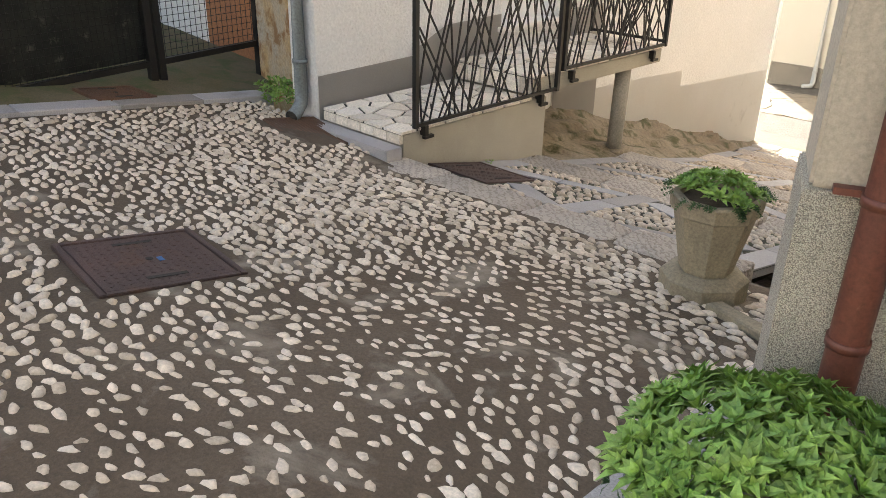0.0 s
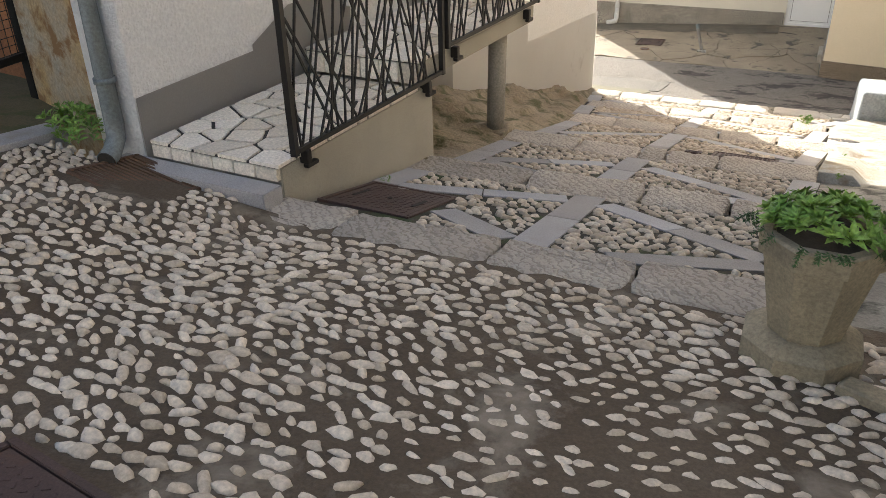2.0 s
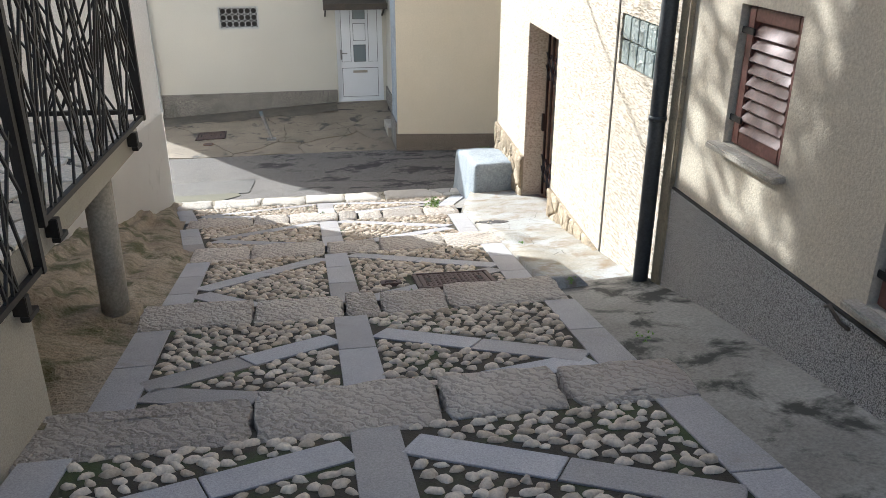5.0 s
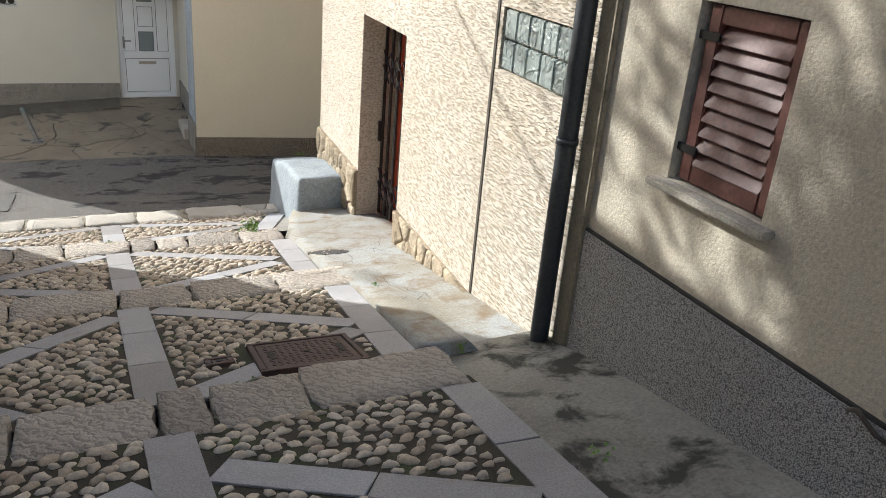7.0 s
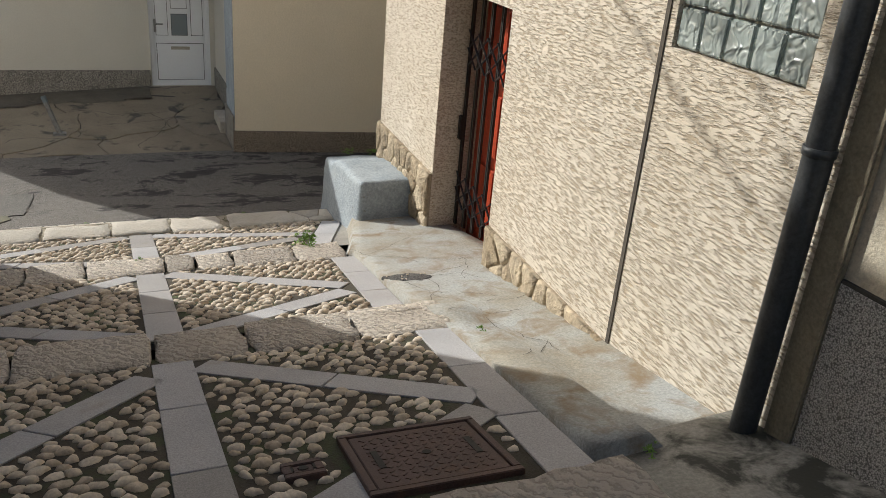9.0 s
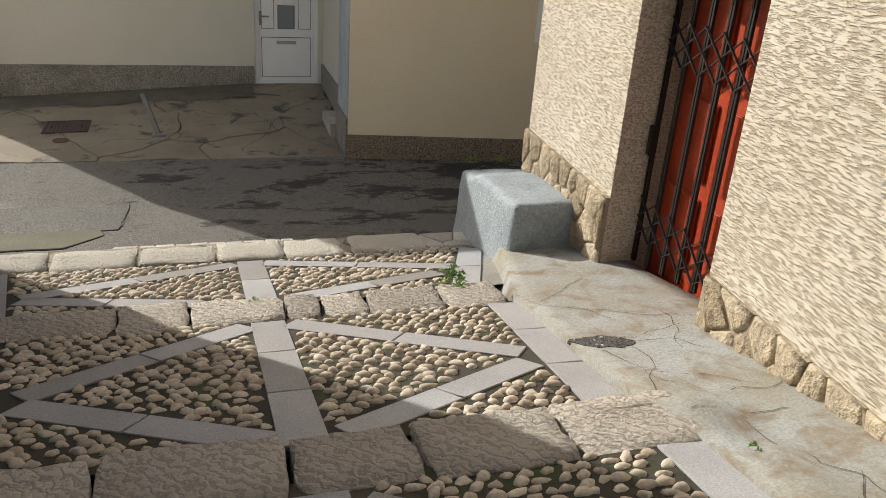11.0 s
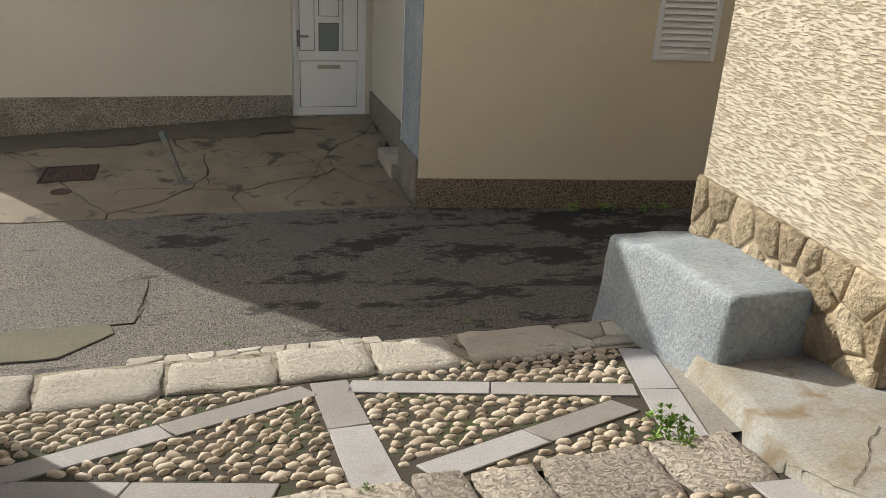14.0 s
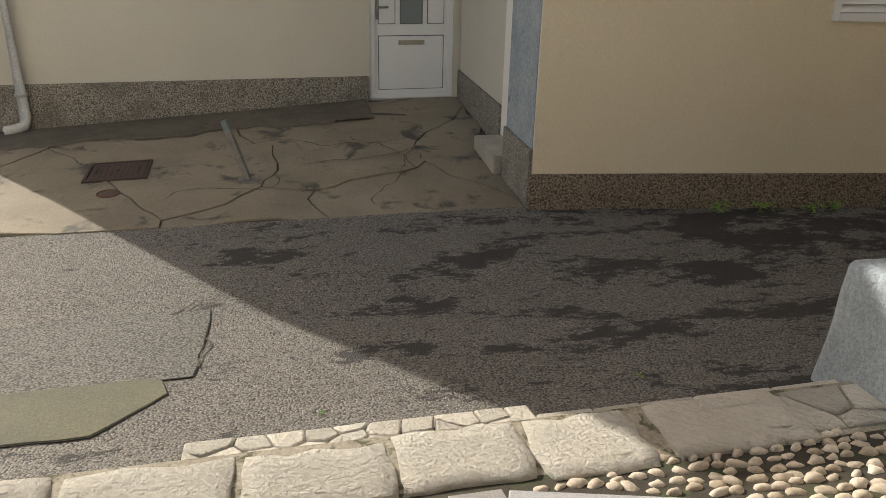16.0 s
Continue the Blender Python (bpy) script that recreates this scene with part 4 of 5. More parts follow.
for i in range(6):
    part("riser_tile", in_frame(box(bmesh.new(), -0.91 + i * 0.153, -0.91 + i * 0.153 + 0.143, -0.008, 0.026, -0.345, -0.276, 0.003), LM), "marble", landing)
part("strip", in_frame(box(bmesh.new(), -1.12, 0.03, -0.17, -0.012, -0.55, -0.352, 0.006), LM), "granite", landing, "grey stone strip at the foot")
balcony = thing("balcony", "raised balcony slab paved with crazy paving on a post", "balcony")
part("slab", in_frame(box(bmesh.new(), -0.93, 0.0, 1.56, 3.62, -0.235, -0.095, 0.006), LM), "landing_wall", balcony)
part("joint", in_frame(box(bmesh.new(), -0.93, -0.005, 1.545, 3.6, -0.095, -0.083), LM), "dark_joint", balcony)
for poly in cells(-0.92, 0.01, 1.54, 3.62, 0.22, 0.024, rnd, 0.42):
    part("paving_stone", in_frame(prism(bmesh.new(), poly, lambda x, y: -0.07, 0.02, 0.004), LM), "marble", balcony)
for i in range(6):
    part("riser_tile", in_frame(box(bmesh.new(), -0.91 + i * 0.153, -0.91 + i * 0.153 + 0.143, 1.532, 1.556, -0.235, -0.1, 0.003), LM), "marble", balcony)
post = thing("balcony_post", "round concrete post on a rough stone foot", "post")
part("shaft", tube(bmesh.new(), [(-3.92, 7.28, -1.12), (-3.905, 7.28, -0.24)], 0.078, 20), "concrete", post)
tooled_stone(-4.06, -3.78, 7.14, 7.42, lambda x, y: -1.08, 0.3, "rock", post, rnd, "foot")
railing = thing("railing", "black steel railing filled with random crossing bars", "railing")


def rail_panel(a, b, z0, z1, n, first=True):
    """A framed panel between two plan points of the landing with bars crossing at random."""
    pa, pb = LM @ Vector((*a, 0)), LM @ Vector((*b, 0))
    at = lambda k, z: (pa.x + (pb.x - pa.x) * k, pa.y + (pb.y - pa.y) * k, z)
    w = 0.036
    L = (pb - pa).length
    part("post", bar(bmesh.new(), at(0, z0 - 0.02), at(0, z1), w), "black_steel", railing)
    part("post", bar(bmesh.new(), at(1, z0 - 0.02), at(1, z1), w), "black_steel", railing)
    part("top_rail", bar(bmesh.new(), at(w / L / 2, z1 - w / 2), at(1 - w / L / 2, z1 - w / 2), w), "black_steel", railing)
    part("bottom_rail", bar(bmesh.new(), at(w / L / 2, z0), at(1 - w / L / 2, z0), 0.026), "black_steel", railing)
    for i in range(n):
        k = (i + 0.5) / n
        lean = rnd.choice((-1, 1)) * rnd.uniform(0.03, 0.3) / L
        k0, k1 = k - lean, k + lean
        z_lo, z_hi = z0 + 0.01, z1 - w
        if k0 < 0.02 or k0 > 0.98:
            kk = 0.02 if k0 < 0.02 else 0.98
            z_lo += (kk - k0) / (k1 - k0) * (z_hi - z_lo)
            k0 = kk
        if k1 < 0.02 or k1 > 0.98:
            kk = 0.02 if k1 < 0.02 else 0.98
            z_hi = z_lo + (kk - k0) / (k1 - k0) * (z_hi - z_lo)
            k1 = kk
        part("bar", bar(bmesh.new(), at(k0, z_lo), at(k1, z_hi), 0.011), "black_steel", railing)


rail_panel((0.035, 0.12), (0.035, 1.83), -0.215, 0.775, 34)
rail_panel((0.05, 1.89), (0.05, 3.58), -0.045, 0.95, 36)
rail_panel((0.03, 3.60), (-0.86, 3.60), -0.02, 0.95, 18)
for y, z in ((0.22, -0.26), (1.62, -0.26), (2.05, -0.12), (3.4, -0.12)):
    bm = bmesh.new()
    box(bm, -0.02, 0.055, y - 0.02, y + 0.02, z - 0.05, z + 0.03, 0.003)
    box(bm, 0.02, 0.055, y - 0.02, y + 0.08, z - 0.075, z - 0.05, 0.003)
    part("bracket", in_frame(bm, LM), "black_steel", railing)

# ---- downpipes ----
def downpipe(name, label, pts, r, material, clamps=()):
    ob = thing(name, label, "downpipe")
    part("pipe", tube(bmesh.new(), pts, r, 16, False), material, ob)
    for p in clamps:
        part("clamp", tube(bmesh.new(), [(p[0], p[1], p[2]), (p[0], p[1], p[2] + 0.03)], r * 1.12, 16), material, ob)
    return ob


downpipe("downpipe", "grey metal downpipe at the corner of the house", [(-5.05, 4.10, 6.9), (-5.05, 4.10, -0.14), (-5.04, 4.08, -0.22), (-5.02, 4.01, -0.28), (-5.0, 3.94, -0.30)], 0.055, "pipe_grey", [(-5.05, 4.10, 0.1)])
# dark disc stands in for the shade inside the pipe's open end
part("mouth_shade", tube(bmesh.new(), [(-5.001, 3.945, -0.299), (-4.999, 3.937, -0.301)], 0.05), "dark_joint", bpy.data.objects["downpipe"])
downpipe("downpipe", "dark grey downpipe between two houses", [(-0.555, 7.60, 5.4), (-0.555, 7.60, -1.40)], 0.052, "pipe_dark", [(-0.555, 7.60, -0.17), (-0.555, 7.60, 1.6)])
pv = CB @ Vector((0.19, -0.08, 0))
downpipe("downpipe", "red-brown cast iron downpipe with flaking paint", [(pv.x, pv.y, 6.0), (pv.x, pv.y, -0.40)], 0.056, "pipe_brown", [(pv.x, pv.y, 0.26), (pv.x, pv.y, 0.70)])
part("bracket", in_frame(box(bmesh.new(), 0.06, 0.34, -0.06, -0.02, 0.71, 0.73), CB), "pipe_brown", bpy.data.objects["downpipe.002"])
downpipe("downpipe", "pale downpipe with an elbow at the foot", [(-5.56, 19.33, 1.74), (-5.56, 19.33, -2.72), (-5.58, 19.31, -2.80), (-5.68, 19.28, -2.83), (-5.76, 19.27, -2.84)], 0.055, "pipe_pale", [(-5.56, 19.33, -2.5)])

# ---- right house: shuttered windows ----
def shuttered_window(x0, x1, z0, z1, label):
    ob = thing("louvred_shutter", label, "shutter")
    w = 0.07
    for bx in ((x0, x0 + w, z0, z1), (x1 - w, x1, z0, z1), (x0 + w, x1 - w, z0, z0 + 0.08), (x0 + w, x1 - w, z1 - 0.07, z1)):
        part("frame", in_frame(box(bmesh.new(), bx[0] + 0.0005, bx[1] - 0.0005, 0.03, 0.075, bx[2], bx[3], 0.005), RH), "shutter_brown", ob)
    n = round((z1 - z0 - 0.15) / 0.064)
    for i in range(n):
        z = z0 + 0.085 + (z1 - z0 - 0.16) * (i + 0.45) / n
        part("slat", in_frame(box(bmesh.new(), x0 + w, x1 - w, -0.004, 0.004, -0.042, 0.042, 0.002, Matrix.Translation((0, 0.05, z)) @ pose(0, 0, 0, -32)), RH), "shutter_brown", ob)
    part("backing", in_frame(box(bmesh.new(), x0 + 0.02, x1 - 0.02, 0.095, 0.11, z0, z1), RH), "fascia", ob)
    for z in (z0 + 0.12, z1 - 0.14):
        part("hinge", in_frame(box(bmesh.new(), x0 - 0.03, x0 + 0.09, 0.018, 0.029, z, z + 0.035, 0.003), RH), "black_steel", ob)
    return ob


shuttered_window(0.63, 1.16, -0.12, 0.61, "brown wooden louvred shutter, closed over a window")
shuttered_window(1.97, 2.73, -0.46, 0.74, "brown wooden shutter, closed, near the yard")
for x0, x1, z in ((0.54, 1.24, -0.132), (1.88, 2.8, -0.472)):
    structure("window_sill", in_frame(box(bmesh.new(), x0, x1, -0.075, 0.09, z - 0.036, z, 0.008), RH), "sill_stone", "weathered stone window sill", "sill")
wire = thing("plinth_cable", "short black cable clipped on the plinth", "cable")
part("cable", in_frame(tube(bmesh.new(), [(1.74, -0.03, -0.58), (1.78, -0.04, -0.555), (1.82, -0.045, -0.57), (1.86, -0.035, -0.60), (1.92, -0.03, -0.605)], 0.009, 8), RH), "fascia", wire)

# ---- combed house: plinth stones, gate, door, glass blocks ----
upright = Matrix(((1, 0, 0, 0), (0, 0, -1, 0), (0, 1, 0, 0), (0, 0, 0, 1)))
plinth = structure("rubble_plinth", in_frame(box(bmesh.new(), -0.015, DOOR_R[0], -0.02, -0.001, -2.8, -1.63), CH), "rubble_joint", "rough stone plinth of the combed house", "plinth")
part("joint", in_frame(box(bmesh.new(), DOOR_R[1], 4.58, -0.02, -0.001, -2.4, -1.58), CH), "rubble_joint", plinth)
for x0, x1, z0, z1 in ((-0.02, DOOR_R[0] - 0.005, -2.55, -1.62), (DOOR_R[1] + 0.005, 4.58, -2.3, -1.57)):
    for poly in cells(x0, x1, z0, z1, 0.2, 0.008, rnd, 0.45, 1.0):
        bm = prism(bmesh.new(), poly, lambda x, y: 0.036 + 0.016 * noise.noise((x * 9, y * 9, 0)), 0.044, 0.016, 0.012)
        bmesh.ops.poke(bm, faces=[max(bm.faces, key=lambda f: f.calc_area())])
        for v in bm.verts:
            if len(v.link_faces) == len(poly):
                v.co.z += rnd.uniform(0.0, 0.02)
        bm.transform(upright)
        part("stone", in_frame(bm, CH), "rubble", plinth)
door = thing("red_door", "glossy orange-red panelled door behind a folding gate", "door")
dx0, dx1, dz0, dz1 = DOOR_R[0], DOOR_R[1], -2.15, DOOR_R[3]
part("leaf", in_frame(box(bmesh.new(), dx0 + 0.002, dx1 - 0.002, 0.36, 0.41, dz0 - 0.3, dz1), CH), "red_door", door)
for i in range(2):
    for z0, z1 in ((-1.95, -1.45), (-1.35, -0.85), (-0.75, -0.2)):
        part("panel", in_frame(box(bmesh.new(), dx0 + 0.12 + i * 0.52, dx0 + 0.5 + i * 0.52, 0.335, 0.359, z0, z1, 0.01), CH), "red_door", door)
part("handle", in_frame(tube(bmesh.new(), [(dx1 - 0.12, 0.30, -1.15), (dx1 - 0.24, 0.30, -1.15)], 0.012, 8), CH), "bare_steel", door)
gate = thing("folding_gate", "black steel lattice folding gate across the doorway", "gate")
part("top_track", in_frame(box(bmesh.new(), dx0 + 0.005, dx1 - 0.005, 0.20, 0.25, dz1 - 0.05, dz1 - 0.002), CH), "black_steel", gate)
GN = 7
for i in range(GN):
    x = dx0 + 0.05 + (dx1 - dx0 - 0.1) * i / (GN - 1)
    zf = apron_z(-0.3, 13.32 - x) + 0.03
    for off in (-0.013, 0.013):
        part("bar", in_frame(box(bmesh.new(), x + off - 0.008, x + off + 0.008, 0.215, 0.235, zf, dz1 - 0.051), CH), "black_steel", gate)
for zc in (-1.72, -0.55):
    for i in range(GN - 1):
        x, x2 = (dx0 + 0.05 + (dx1 - dx0 - 0.1) * k / (GN - 1) for k in (i, i + 1))
        for s in (-1, 1):
            for o in (-0.07, 0.07):
                part("lattice", in_frame(bar(bmesh.new(), (x, 0.205 + 0.006 * s, zc + o - 0.07 * s), (x2, 0.205 + 0.006 * s, zc + o + 0.07 * s), 0.016, 0.004), CH), "pipe_dark", gate)
part("lock", in_frame(box(bmesh.new(), dx0 + 0.03, dx0 + 0.08, 0.18, 0.213, -1.3, -1.1, 0.006), CH), "black_steel", gate)
window = tagged(new("window_1"), "glass block window with pale mortar joints", "window", kind="structure")
gx0, gx1, gz0, gz1 = GLASS
part("grout", in_frame(box(bmesh.new(), gx0, gx1, 0.05, 0.10, gz0, gz1), CH), "kerb_white", window)
for i in range(5):
    for j in range(2):
        a, b = gx0 + 0.012 + i * 0.166, gx0 + 0.012 + i * 0.166 + 0.154
        part("glass_block", in_frame(box(bmesh.new(), a, b, 0.012, 0.049, gz0 + 0.01 + j * 0.18, gz0 + 0.01 + j * 0.18 + 0.168, 0.008), CH), "glass_block", window)

# ---- whitewashed block ----
bm = box(bmesh.new(), -0.79, -0.17, 12.12, 13.42, -3.0, -1.84)
bmesh.ops.bevel(bm, geom=[e for e in bm.edges if e.verts[0].co.z > -2 or e.verts[1].co.z > -2 or abs(e.verts[0].co.z - e.verts[1].co.z) > 0.5], offset=0.07, segments=4, affect="EDGES", profile=0.6)
bmesh.ops.subdivide_edges(bm, edges=[e for e in bm.edges if e.calc_length() > 0.3], cuts=9, use_grid_fill=True)
for v in bm.verts:
    v.co += Vector((noise.noise(v.co * 3), noise.noise(v.co * 3 + Vector((7, 0, 0))), noise.noise(v.co * 4 + Vector((0, 9, 0))))) * 0.014
    k = max(0, min(1, (v.co.z + 2.6) / 0.7))
    if v.co.y > 12.7:
        v.co.y -= 0.02 * k * (v.co.y - 12.7) / 0.72
    v.co.z -= 0.075 * k * (v.co.y - 12.12) + 0.06 * k * max(0.0, min(1.0, (v.co.y - 13.05) / 0.08))
    v.co.x += 0.04 * k * (v.co.x < -0.5)
for f in bm.faces:
    f.smooth = True
block = part("mounting_block", bm, "blue_white")
tagged(block, "pale blue-white rendered block against the wall", "block")
# ---- far houses: door, vent, canopy, shutters ----
fdoor = tagged(new("door_1"), "white panelled front door with a letter slot", "door", kind="structure")
F = lambda bm: in_frame(bm, FH)
a, b, z0, z1 = FDOOR
for bx in ((a, a + 0.06, z0, z1), (b - 0.06, b, z0, z1), (a + 0.06, b - 0.06, z1 - 0.06, z1), (a + 0.06, b - 0.06, z0, z0 + 0.05)):
    part("frame", F(box(bmesh.new(), bx[0], bx[1], 0.03, 0.10, bx[2], bx[3], 0.004)), "white_paint", fdoor)
part("leaf", F(box(bmesh.new(), a + 0.06, b - 0.06, 0.06, 0.10, z0 + 0.05, z1 - 0.06)), "white_paint", fdoor)
def door_panel(x0, x1, zz0, zz1, material="white_paint"):
    part("groove", F(box(bmesh.new(), x0, x1, 0.056, 0.0598, zz0, zz1)), "door_groove", fdoor)
    part("panel", F(box(bmesh.new(), x0 + 0.008, x1 - 0.008, 0.045, 0.0558, zz0 + 0.008, zz1 - 0.008, 0.004)), material, fdoor)
door_panel(a + 0.1, b - 0.1, z0 + 0.09, z0 + 0.68)
for i in range(3):
    zz = z0 + 0.80 + i * 0.42
    door_panel(a + 0.34, b - 0.34, zz, zz + 0.34, "pane" if i != 1 else "white_paint")
door_panel(a + 0.1, a + 0.29, z0 + 0.80, z1 - 0.12)
door_panel(b - 0.29, b - 0.1, z0 + 0.80, z1 - 0.12)
part("letter_slot", F(box(bmesh.new(), a + 0.32, b - 0.32, 0.035, 0.0445, z0 + 0.58, z0 + 0.63, 0.003)), "sill_stone", fdoor)
part("handle", F(tube(bmesh.new(), [(a + 0.10, 0.02, z0 + 0.98), (a + 0.21, 0.02, z0 + 0.98)], 0.012, 8)), "bare_steel", fdoor)
part("lock_plate", F(box(bmesh.new(), a + 0.075, a + 0.115, 0.045, 0.0595, z0 + 0.85, z0 + 1.05, 0.003)), "bare_steel", fdoor)
canopy = thing("door_canopy", "dark small canopy over the front door", "canopy")
part("roof", F(box(bmesh.new(), a - 0.24, b + 0.04, -0.66, 0.0, -0.03, 0.03, 0.008, Matrix.Translation((0, -0.004, z1 + 0.17)) @ pose(0, 0, 0, 22))), "fascia", canopy)
part("fascia_board", F(box(bmesh.new(), a - 0.245, b + 0.045, -0.645, -0.615, z1 - 0.14, z1 - 0.03, 0.004)), "fascia", canopy)
for x in (a - 0.2, b):
    part("bracket", F(bar(bmesh.new(), (x, -0.02, z1 - 0.32), (x, -0.56, z1 - 0.09), 0.03)), "fascia", canopy)
vent = thing("vent_grille", "small ventilation window with an ornamental grille", "vent")
va, vb, vz0, vz1 = VENT
part("backing", F(box(bmesh.new(), va, vb, 0.12, 0.16, vz0, vz1)), "dark_joint", vent)
for bx in ((va, vb, vz0, vz0 + 0.03), (va, vb, vz1 - 0.03, vz1), (va, va + 0.03, vz0 + 0.03, vz1 - 0.03), (vb - 0.03, vb, vz0 + 0.03, vz1 - 0.03)):
    part("frame", F(box(bmesh.new(), *bx[:2], 0.02, 0.06, *bx[2:])), "pipe_pale", vent)
cellw = (vb - va - 0.06) / 6
for i in range(6):
    for j in range(3):
        cx, cz = va + 0.03 + cellw * (i + 0.5), vz0 + 0.03 + (vz1 - vz0 - 0.06) * (j + 0.5) / 3
        part("ring", F(tube(bmesh.new(), [(cx + 0.058 * math.cos(k * math.tau / 12), 0.045, cz + 0.058 * math.sin(k * math.tau / 12)) for k in range(13)], 0.006, 5)), "pipe_pale", vent)
for i in range(1, 6):
    part("bar", F(box(bmesh.new(), va + 0.03 + cellw * i - 0.004, va + 0.03 + cellw * i + 0.004, 0.04, 0.05, vz0 + 0.03, vz1 - 0.03)), "pipe_pale", vent)
shut = thing("white_shutter", "closed white louvred shutter on the cream house", "shutter")
B = lambda bm: in_frame(bm, BH)
a, b, z0, z1 = SHUT
for bx in ((a, a + 0.05, z0, z1), (b - 0.05, b, z0, z1), (a + 0.05, b - 0.05, z0, z0 + 0.06), (a + 0.05, b - 0.05, z1 - 0.05, z1)):
    part("frame", B(box(bmesh.new(), bx[0], bx[1], -0.02, 0.03, bx[2], bx[3], 0.004)), "white_paint", shut)
part("backing", B(box(bmesh.new(), a, b, 0.031, 0.05, z0, z1)), "white_paint", shut)
for i in range(18):
    z = z0 + 0.09 + i * 0.058
    part("slat", B(box(bmesh.new(), a + 0.05, b - 0.05, -0.003, 0.003, -0.03, 0.03, 0, Matrix.Translation((0, 0.008, z)) @ pose(0, 0, 0, -35))), "white_paint", shut)
side_door = tagged(new("door_2"), "narrow door in the pale side wall", "door", kind="structure")
part("leaf", box(bmesh.new(), -1.046, -1.041, 17.04, 17.7, -2.615, -0.6), "wall_smooth", side_door)
# ---- forecourt ----
forecourt = structure("forecourt", bmesh.new(), "forecourt", "cracked concrete slabs before the front door", "pavement")
for poly in cells(-7.5, -1.07, 16.34, 19.38, 0.95, 0.013, rnd, 0.55, 1.25):
    tilt = rnd.uniform(-0.006, 0.006)
    pts = []
    for i, p in enumerate(poly):
        q = poly[(i + 1) % len(poly)]
        n = max(1, round(math.hypot(q[0] - p[0], q[1] - p[1]) / 0.14))
        for k in range(n):
            x, y = p[0] + (q[0] - p[0]) * k / n, p[1] + (q[1] - p[1]) * k / n
            wx, wy = 0.2 * noise.noise((x * 1.7, y * 1.7, 5)) + 0.04 * noise.noise((x * 7, y * 7, 5)), 0.2 * noise.noise((x * 1.7, y * 1.7, 9)) + 0.04 * noise.noise((x * 7, y * 7, 2))
            pts.append((min(-1.245 if y < 17.05 else -1.07, x + wx), min(19.38, max(16.33, y + wy))))
    part("slab", prism(bmesh.new(), pts, lambda x, y: forecourt_z(x, y) + tilt, 0.03, 0.002), "forecourt", forecourt)
# damp dark edge of the forecourt along the house
bm = ribbon(lambda y: -7.4, lambda y: -2.1, 60, span(18.62, 19.36, 0.1), lambda x, y: forecourt_z(x, y) + 0.006)
for v in bm.verts:
    if v.co.y < 18.65:
        v.co.y += 0.45 * noise.noise((v.co.x * 0.9, 0, 3)) + 0.12 * noise.noise((v.co.x * 6, 0, 8)) + 0.06 * (v.co.x + 5)
        v.co.z = forecourt_z(v.co.x, v.co.y) + 0.005
part("damp_edge", bm, "damp", forecourt, "dark damp edge")
bollard = thing("folding_bollard", "leaning grey steel folding parking post", "bollard")
g = forecourt_z(-3.37, 17.18)
part("base", box(bmesh.new(), -3.45, -3.29, 17.12, 17.24, g - 0.02, g + 0.03, 0.006), "bare_steel", bollard)
part("post", bar(bmesh.new(), (-3.37, 17.18, g + 0.02), (-3.50, 17.24, g + 0.43), 0.036, 0.05), "bare_steel", bollard)
part("cap", bar(bmesh.new(), (-3.50, 17.24, g + 0.43), (-3.525, 17.25, g + 0.51), 0.045, 0.05), "pipe_grey", bollard)

cap = thing("drain_cover", "small round dark iron cover in the forecourt", "drain cover")
part("disc", tube(bmesh.new(), [(-4.46, 17.1, forecourt_z(-4.46, 17.1) - 0.02), (-4.46, 17.1, forecourt_z(-4.46, 17.1) + 0.009)], 0.075, 18), "iron", cap)
part("rim", tube(bmesh.new(), [(-4.46 + 0.085 * math.cos(k * math.tau / 18), 17.1 + 0.085 * math.sin(k * math.tau / 18), forecourt_z(-4.46, 17.1) + 0.006) for k in range(19)], 0.008, 6), "rust_grate", cap)

# ---- road patches ----
for name, poly, mat_name in (("road_patch", [(-9, 14.15), (-3.62, 14.1), (-3.58, 14.95), (-4.3, 15.0), (-4.6, 14.93), (-9, 14.9)], "road_light"), ("road_patch", [(-9, 13.6), (-4.0, 13.62), (-3.72, 13.95), (-3.78, 14.12), (-9, 14.13)], "moss_concrete")):
    pts = []
    for i, p in enumerate(poly):
        q = poly[(i + 1) % len(poly)]
        n = max(1, round(math.hypot(q[0] - p[0], q[1] - p[1]) / 0.12))
        pts += [(p[0] + (q[0] - p[0]) * k / n + rnd.uniform(-0.008, 0.008), p[1] + (q[1] - p[1]) * k / n + rnd.uniform(-0.008, 0.008)) for k in range(n)]
    part("joint", prism(bmesh.new(), [((x + 6) * 1.0018 - 6, (y - 14.3) * 1.012 + 14.3) for x, y in pts], lambda x, y: road_z(x, y) + 0.006, 0.03, 0.001), "dark_joint", road)
    part(name, prism(bmesh.new(), pts, lambda x, y: road_z(x, y) + 0.010, 0.05, 0.003), mat_name, road)

# ---- yard gate ----
GP, GQ = Vector((-6.28, 4.62)), Vector((-5.95, 1.30))
ledge = structure("gate_ledge", ribbon(lambda y: -9.0, lambda y: ledge_edge(y) - 0.10, 16, span(-1.0, 4.9, 0.2), lambda x, y: plaza_z(x, y) + 0.024 + 0.012 * noise.noise((x * 3, y * 3, 2))), "moss_ground", "mossy concrete ledge before the gate", "ground")
for i in range(6):
    y0, y1 = -0.1 + 0.72 * i, 0.615 + 0.72 * i
    part("kerbstone", prism(bmesh.new(), [(ledge_edge(y0), y0), (ledge_edge(y1), y1), (ledge_edge(y1) - 0.17, y1), (ledge_edge(y0) - 0.17, y0)], lambda x, y: plaza_z(x, y) + 0.036, 0.2, 0.006), "granite", ledge)
